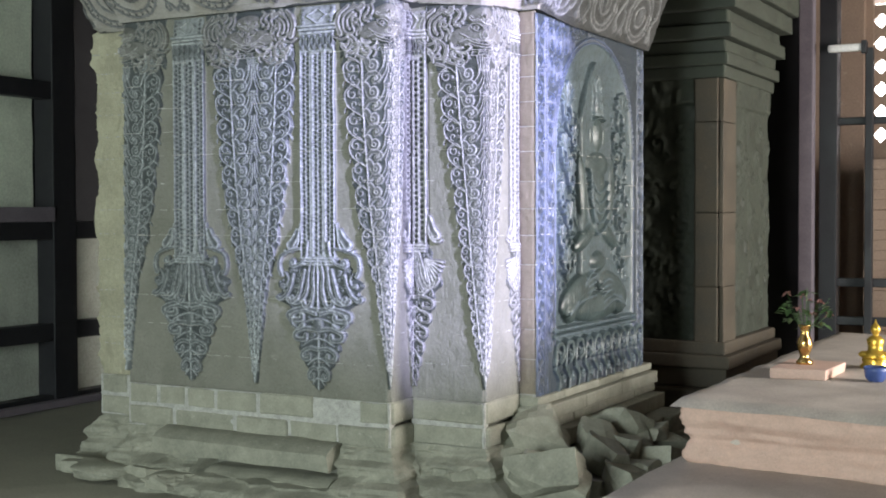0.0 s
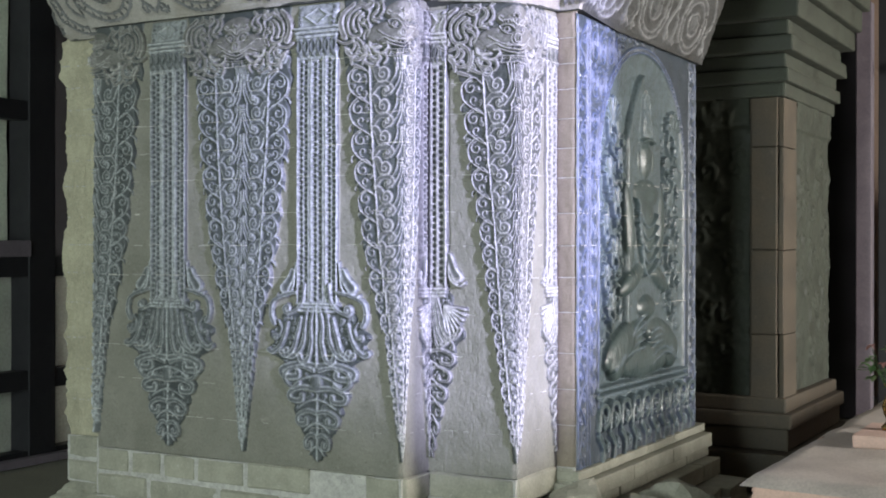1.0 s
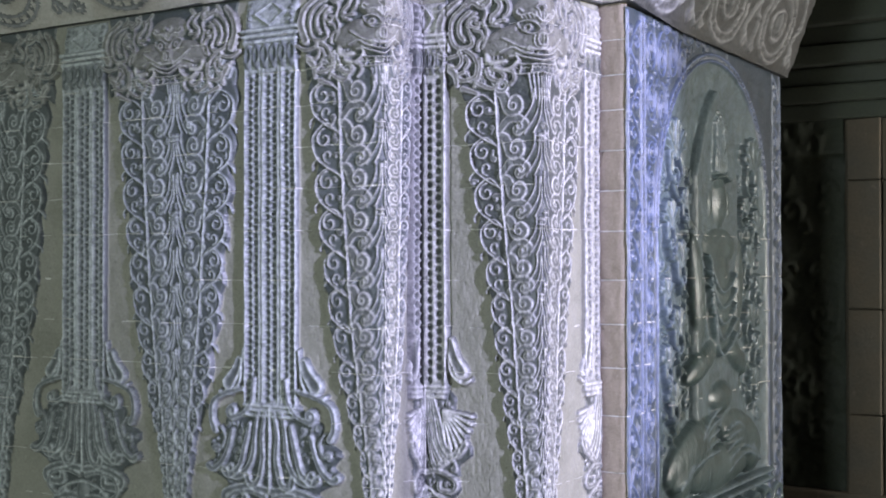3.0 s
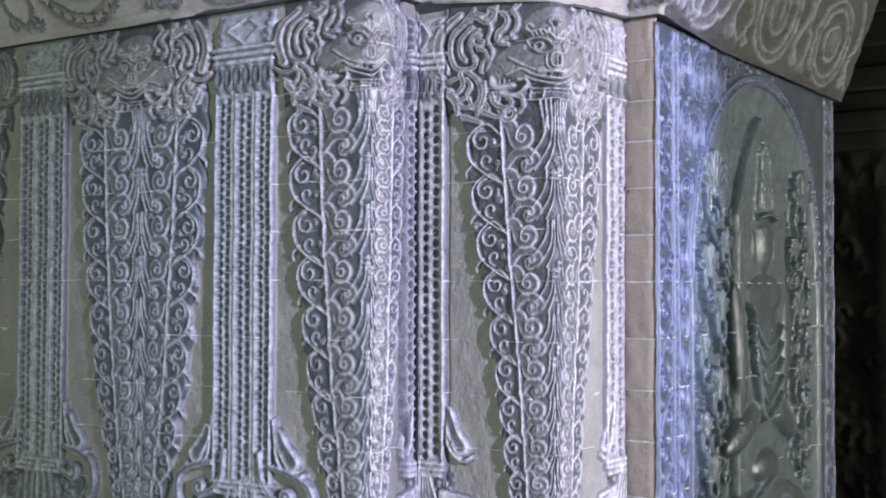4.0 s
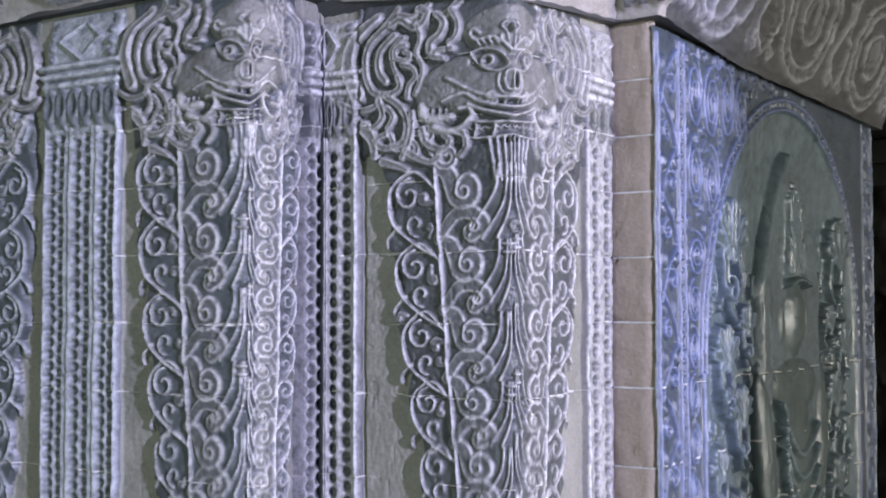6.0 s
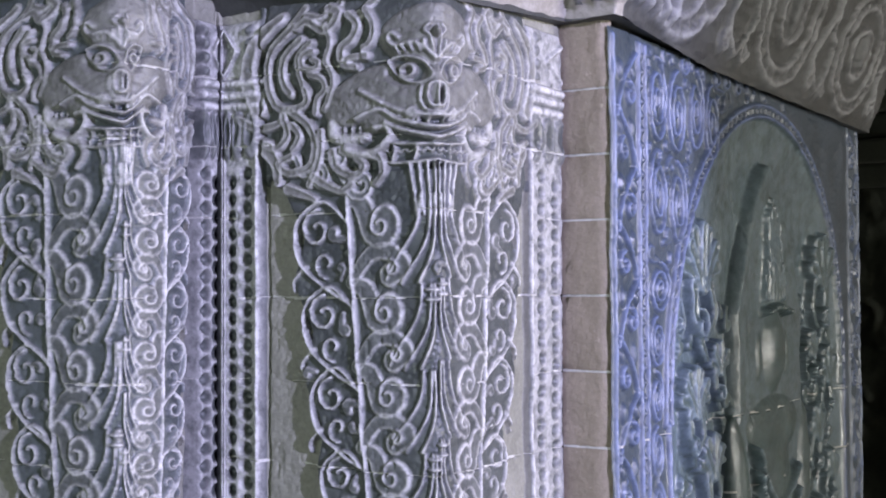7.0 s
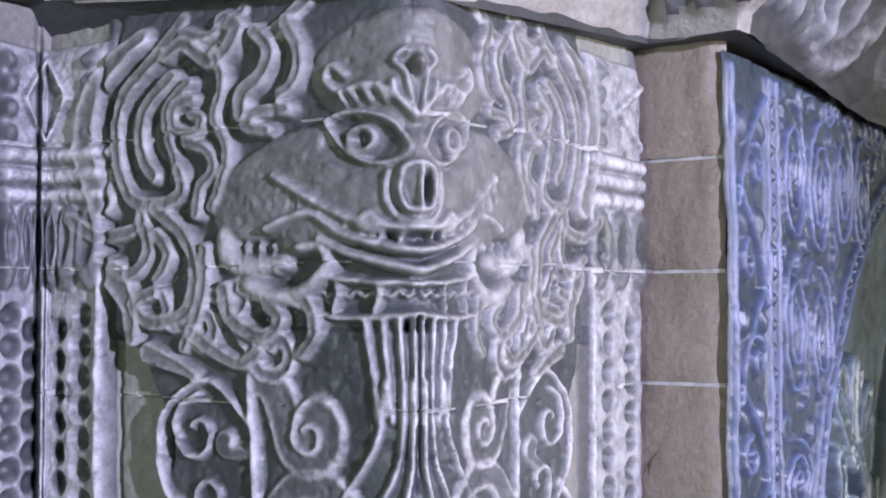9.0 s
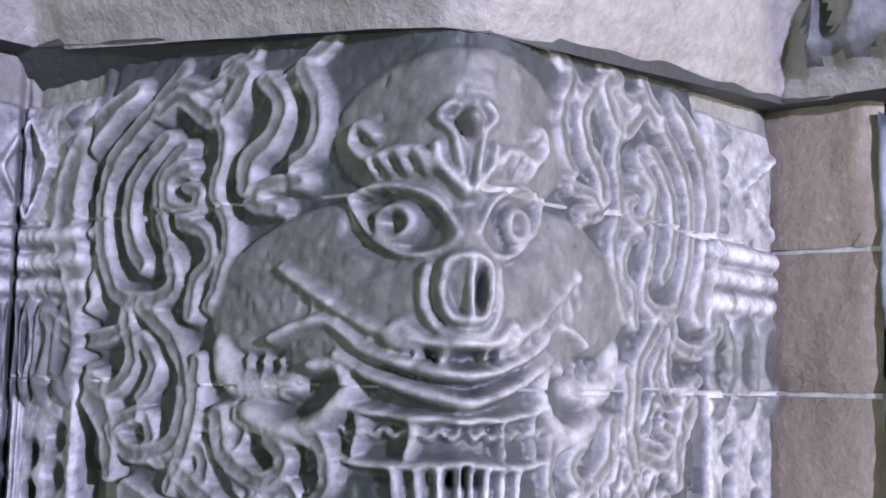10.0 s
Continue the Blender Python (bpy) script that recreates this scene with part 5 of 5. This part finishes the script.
skin(mass, columns_of(ALTAR_EDGE, us, blend=0.10), on_altar, [], 0.004, seed=77)
part("body", boxed(0.72, 0.12, 0.0, 3.25, 3.2, 0.45), SLAB, altar)
step = boxed(0.62, -0.75, 0.0, 3.3, 0.6, 0.19)
bmesh.ops.subdivide_edges(step, edges=step.edges, cuts=14, use_grid_fill=True)
for v in step.verts:
    v.co += Vector((0.02 * noise.noise(v.co * 5), 0.02 * noise.noise(v.co * 5 + Vector((9, 0, 0))), 0.010 * noise.noise(v.co * 4)))
tagged(new("altar_step", finish(step, "altar_step", SLAB, True)), "low plastered step in front of the altar", "step")
tagged(new("loose_brick", finish(boxed(0.86, 0.86, 0.484, 1.14, 1.30, 0.535, bevel=0.008, jitter=0.006), "loose_brick", BRICK)), "flat salmon brick lying on the altar top", "brick")

# brass vase with flowers
vase = thing("flower_vase", "small brass vase holding a bunch of fading flowers", "vase")
VX, VY, VZ = 0.98, 1.10, 0.536
profile = [(0.040, 0), (0.043, 0.012), (0.026, 0.030), (0.022, 0.045), (0.034, 0.075), (0.040, 0.100), (0.034, 0.125), (0.022, 0.150), (0.020, 0.172), (0.030, 0.192), (0.033, 0.198), (0.028, 0.198), (0.016, 0.17)]
part("body", lathe(bmesh.new(), profile, VX, VY, VZ), BRASS, vase, "polished brass body", smooth=True)
rnd = random.Random(5)
for n in range(15):
    a, lean, tall = rnd.uniform(0, 6.28), rnd.uniform(0.02, 0.13), rnd.uniform(0.06, 0.20)
    tipx, tipy, tipz = VX + lean * math.cos(a), VY + lean * math.sin(a), VZ + 0.19 + tall
    bm = bmesh.new()
    side = Vector((-math.sin(a), math.cos(a), 0)) * 0.0025
    foot = Vector((VX + 0.012 * math.cos(a), VY + 0.012 * math.sin(a), VZ + 0.16))
    tip = Vector((tipx, tipy, tipz))
    for turn in (side, Vector((0, 0, 0.0025))):
        vs = [bm.verts.new(p) for p in (foot - turn, foot + turn, tip + turn, tip - turn)]
        bm.faces.new(vs)
    part("stem", bm, LEAF, vase)
    bm = bmesh.new()
    flower = n % 2 == 0
    for k in range(8 if flower else 6):
        b = rnd.uniform(0, 6.28)
        long, wide = (rnd.uniform(0.018, 0.034), 0.009) if flower else (rnd.uniform(0.05, 0.085), 0.017)
        out = Vector((math.cos(b), math.sin(b), rnd.uniform(-0.5, 0.7))).normalized()
        across = out.cross(Vector((0, 0, 1))).normalized() * wide
        start = tip - Vector((0, 0, 0.0 if flower else rnd.uniform(0, 0.08)))
        vs = [bm.verts.new(p) for p in (start, start + out * long * 0.5 + across, start + out * long - Vector((0, 0, 0.01)), start + out * long * 0.5 - across)]
        bm.faces.new(vs)
    part("blossom" if flower else "leaf_spray", bm, PETAL if flower else LEAF, vase, "dull pink blossom" if flower else "dark green leaves")

# gilded figurine at the back of the altar, one plain mesh
bm = bmesh.new()
GX, GY, GZ = 1.245, 1.55, 0.475
lathe(bm, [(0.075, 0), (0.078, 0.02), (0.062, 0.035), (0.070, 0.05), (0.066, 0.06)], GX, GY, GZ, 20)
lathe(bm, [(0.064, 0.058), (0.066, 0.075), (0.050, 0.095), (0.036, 0.10), (0.040, 0.13), (0.046, 0.155), (0.030, 0.172), (0.014, 0.178), (0.015, 0.186), (0.025, 0.200), (0.026, 0.216), (0.018, 0.232), (0.010, 0.238), (0.006, 0.25), (0.002, 0.262)], GX, GY, GZ, 20)
for way in (-1, 1):
    made = bmesh.ops.create_uvsphere(bm, u_segments=12, v_segments=8, radius=1)["verts"]
    for v in made:
        v.co = Vector((GX + way * 0.045 + v.co.x * 0.040, GY - 0.01 + v.co.y * 0.03, GZ + 0.078 + v.co.z * 0.020))
tagged(new("figurine", finish(bm, "figurine", GILT, True)), "small gilded seated figurine on a lotus base", "figurine")
bowl = lathe(bmesh.new(), [(0.03, 0), (0.048, 0.02), (0.055, 0.055), (0.058, 0.075), (0.052, 0.075), (0.04, 0.03)], 1.345, 0.98, 0.482, 20)
tagged(new("offering_bowl", finish(bowl, "offering_bowl", BLUE, True)), "small blue glazed bowl on the altar top", "bowl")

# ---- the second pillar ----
far = thing("stone_pillar", "weathered brown stone pillar with dark carved panels", "pillar")
FX, FY, FB = 0.20, 2.31, 3.50
part("core", boxed(-2.6, FY + 0.03, 0.0, FX - 0.03, FB - 0.02, 4.6), FARSTONE, far)
levels = [0.42, 0.84, 1.30, 1.86, 2.13]
for z0, z1 in zip(levels, levels[1:]):
    part("corner_stone", boxed(FX - 0.165, FY - 0.012, z0 + 0.002, FX - 0.022, FY + 0.08, z1 - 0.002, bevel=0.006, jitter=0.003), FARSTONE, far)
    part("corner_stone", boxed(FX - 0.016, FY + 0.004, z0 + 0.002, FX + 0.012, FY + 0.28, z1 - 0.002, bevel=0.006, jitter=0.003), FARSTONE, far)
for place, length in ((("front"), 1.6), (("side"), FB - FY - 0.31)):
    us = np.arange(0, length, 0.010)
    vs = np.arange(0.50, 2.30, 0.010)
    worn = Relief(us, vs)
    carving = worn.label("worn_carving")
    rnd = random.Random(31)
    for n in range(int(70 * length)):
        u0, v0 = rnd.uniform(0.05, length - 0.05), rnd.uniform(0.56, 1.9)
        worn.stroke(spiral(u0, v0, rnd.uniform(0.03, 0.06), rnd.uniform(0, 6), 1.2, rnd.choice((-1, 1))), 0.014, 0.010, 0.0, 0.016, carving)
    worn.panel(0.0, length, 1.98, 2.28, lambda u, v: 0.1 + 0 * u + 0 * v, 0.020, carving)
    line = [(FX - 0.17 - 1.6, FY + 0.02), (FX - 0.17, FY + 0.02)] if place == "front" else [(FX - 0.012, FY + 0.30), (FX - 0.012, FB)]
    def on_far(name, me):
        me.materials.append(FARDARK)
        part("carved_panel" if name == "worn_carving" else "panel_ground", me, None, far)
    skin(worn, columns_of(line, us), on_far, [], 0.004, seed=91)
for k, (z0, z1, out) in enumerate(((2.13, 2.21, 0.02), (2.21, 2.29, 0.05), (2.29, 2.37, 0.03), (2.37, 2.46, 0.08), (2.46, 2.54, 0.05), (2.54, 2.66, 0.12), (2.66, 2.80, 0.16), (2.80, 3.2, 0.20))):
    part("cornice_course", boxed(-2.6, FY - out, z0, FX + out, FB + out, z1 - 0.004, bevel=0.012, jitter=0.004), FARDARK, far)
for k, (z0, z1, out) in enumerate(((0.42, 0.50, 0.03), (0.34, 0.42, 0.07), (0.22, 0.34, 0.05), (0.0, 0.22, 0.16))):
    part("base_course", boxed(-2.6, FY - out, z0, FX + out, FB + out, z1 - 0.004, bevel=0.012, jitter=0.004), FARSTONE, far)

# ---- timber behind the pillars ----
def beam(name, label, mat, *ends, category="beam"):
    return tagged(new(name, finish(boxed(*ends, bevel=0.008), name, mat)), label, category)


beam("timber_post", "violet-grey painted timber post in shade", RAILPAINT, 0.06, 4.95, 0.0, 0.17, 5.06, 3.1, category="post")
beam("timber_post", "black timber post beside the doorway", TIMBER, 0.20, 5.05, 0.0, 0.34, 5.2, 4.6, category="post")
# this one is widened into a black sheet, for the darkness in the gap
beam("timber_post", "black timber post beside the doorway", TIMBER, -0.60, 5.4, 0.0, 0.04, 5.6, 4.6, category="post")
for z0 in (0.39, 0.70):
    beam("timber_rail", "dark timber rail across the brick wall", TIMBER, 0.30, 5.10, z0, 2.6, 5.16, z0 + 0.07, category="rail")
beam("timber_rail", "dark timber rail across the brick wall", TIMBER, 0.30, 5.10, 2.0, 0.9, 5.16, 2.06, category="rail")
beam("timber_post", "thin dark timber strut under the lamp", TIMBER, 0.56, 5.02, 0.0, 0.62, 5.08, 2.6, category="post")
tube = thing("tube_lamp", "unlit white tube lamp on a dark strut", "lamp")
part("tube", boxed(0.28, 4.96, 2.57, 0.56, 5.02, 2.63, bevel=0.02), ENAMEL, tube)
part("holder", boxed(0.54, 4.95, 2.55, 0.58, 5.03, 2.65, bevel=0.006), TIMBER, tube)
brickface = thing("brick_pier", "brown brick pier seen behind the timber rails", "wall")
for row in range(20):
    stones((0.36, 6.1), (2.9, 6.1), 0.0 + 0.088 * row, 0.088 * (row + 1), 0.0, 0.3, 0.30, WALLBRICK, "brick", brickface, 0.004, 0.006, seed=500 + row)

# ---- the timber screen along the aisle ----
SX = -4.05
screen = thing("aisle_screen", "black timber screen with stained plaster panels along the aisle", "screen")


def member(name, mat, *ends):
    part(name, boxed(*ends, bevel=0.008), mat, screen)


for y0 in (-1.1, 0.89, 2.6):
    member("post", TIMBER, SX - 0.12, y0, 0.0, SX + 0.06, y0 + 0.21, 4.6)
member("rail", RAILPAINT, SX - 0.06, -3.2, 1.25, SX + 0.08, 0.89, 1.35)
for z0, z1, mat in ((1.13, 1.25, TIMBER), (0.44, 0.56, TIMBER), (0.0, 0.07, TIMBER), (2.08, 2.20, TIMBER)):
    for y0, y1 in ((-3.2, 0.89), (1.10, 2.6)):
        if z0 > 2 and y0 > 0:
            continue
        member("rail", mat, SX - 0.05, y0, z0, SX + 0.05, y1, z1)
member("rail", RAILPAINT, SX + 0.10, -3.2, 0.0, SX + 0.16, 4.0, 0.05)
for y0, y1, z0, z1 in ((-3.2, -1.0, 0.05, 1.15), (-0.9, 0.91, 0.05, 1.15), (1.08, 2.62, 0.05, 1.15), (-3.2, -1.0, 1.3, 3.2), (-0.9, 0.86, 1.36, 3.2)):
    panel = bmesh.new()
    bmesh.ops.create_grid(panel, x_segments=30, y_segments=30, size=0.5)
    for v in panel.verts:
        y, z = y0 + (v.co.x + 0.5) * (y1 - y0), z0 + (v.co.y + 0.5) * (z1 - z0)
        v.co = Vector((SX - 0.10 + 0.012 * noise.noise((y * 4, z * 4, 0)), y, z))
    bmesh.ops.solidify(panel, geom=panel.faces[:], thickness=0.03)
    part("panel", panel, PALEPLASTER if z0 > 1 else PLASTER, screen, "stained grey-green plaster panel")
# added black sheet: stands in for the deep shade beyond the bay
part("dark_board", boxed(SX - 0.30, 0.86, 1.20, SX - 0.26, 6.9, 4.6), TIMBER, screen, "flat black sheet added for the darkness in the open bay")
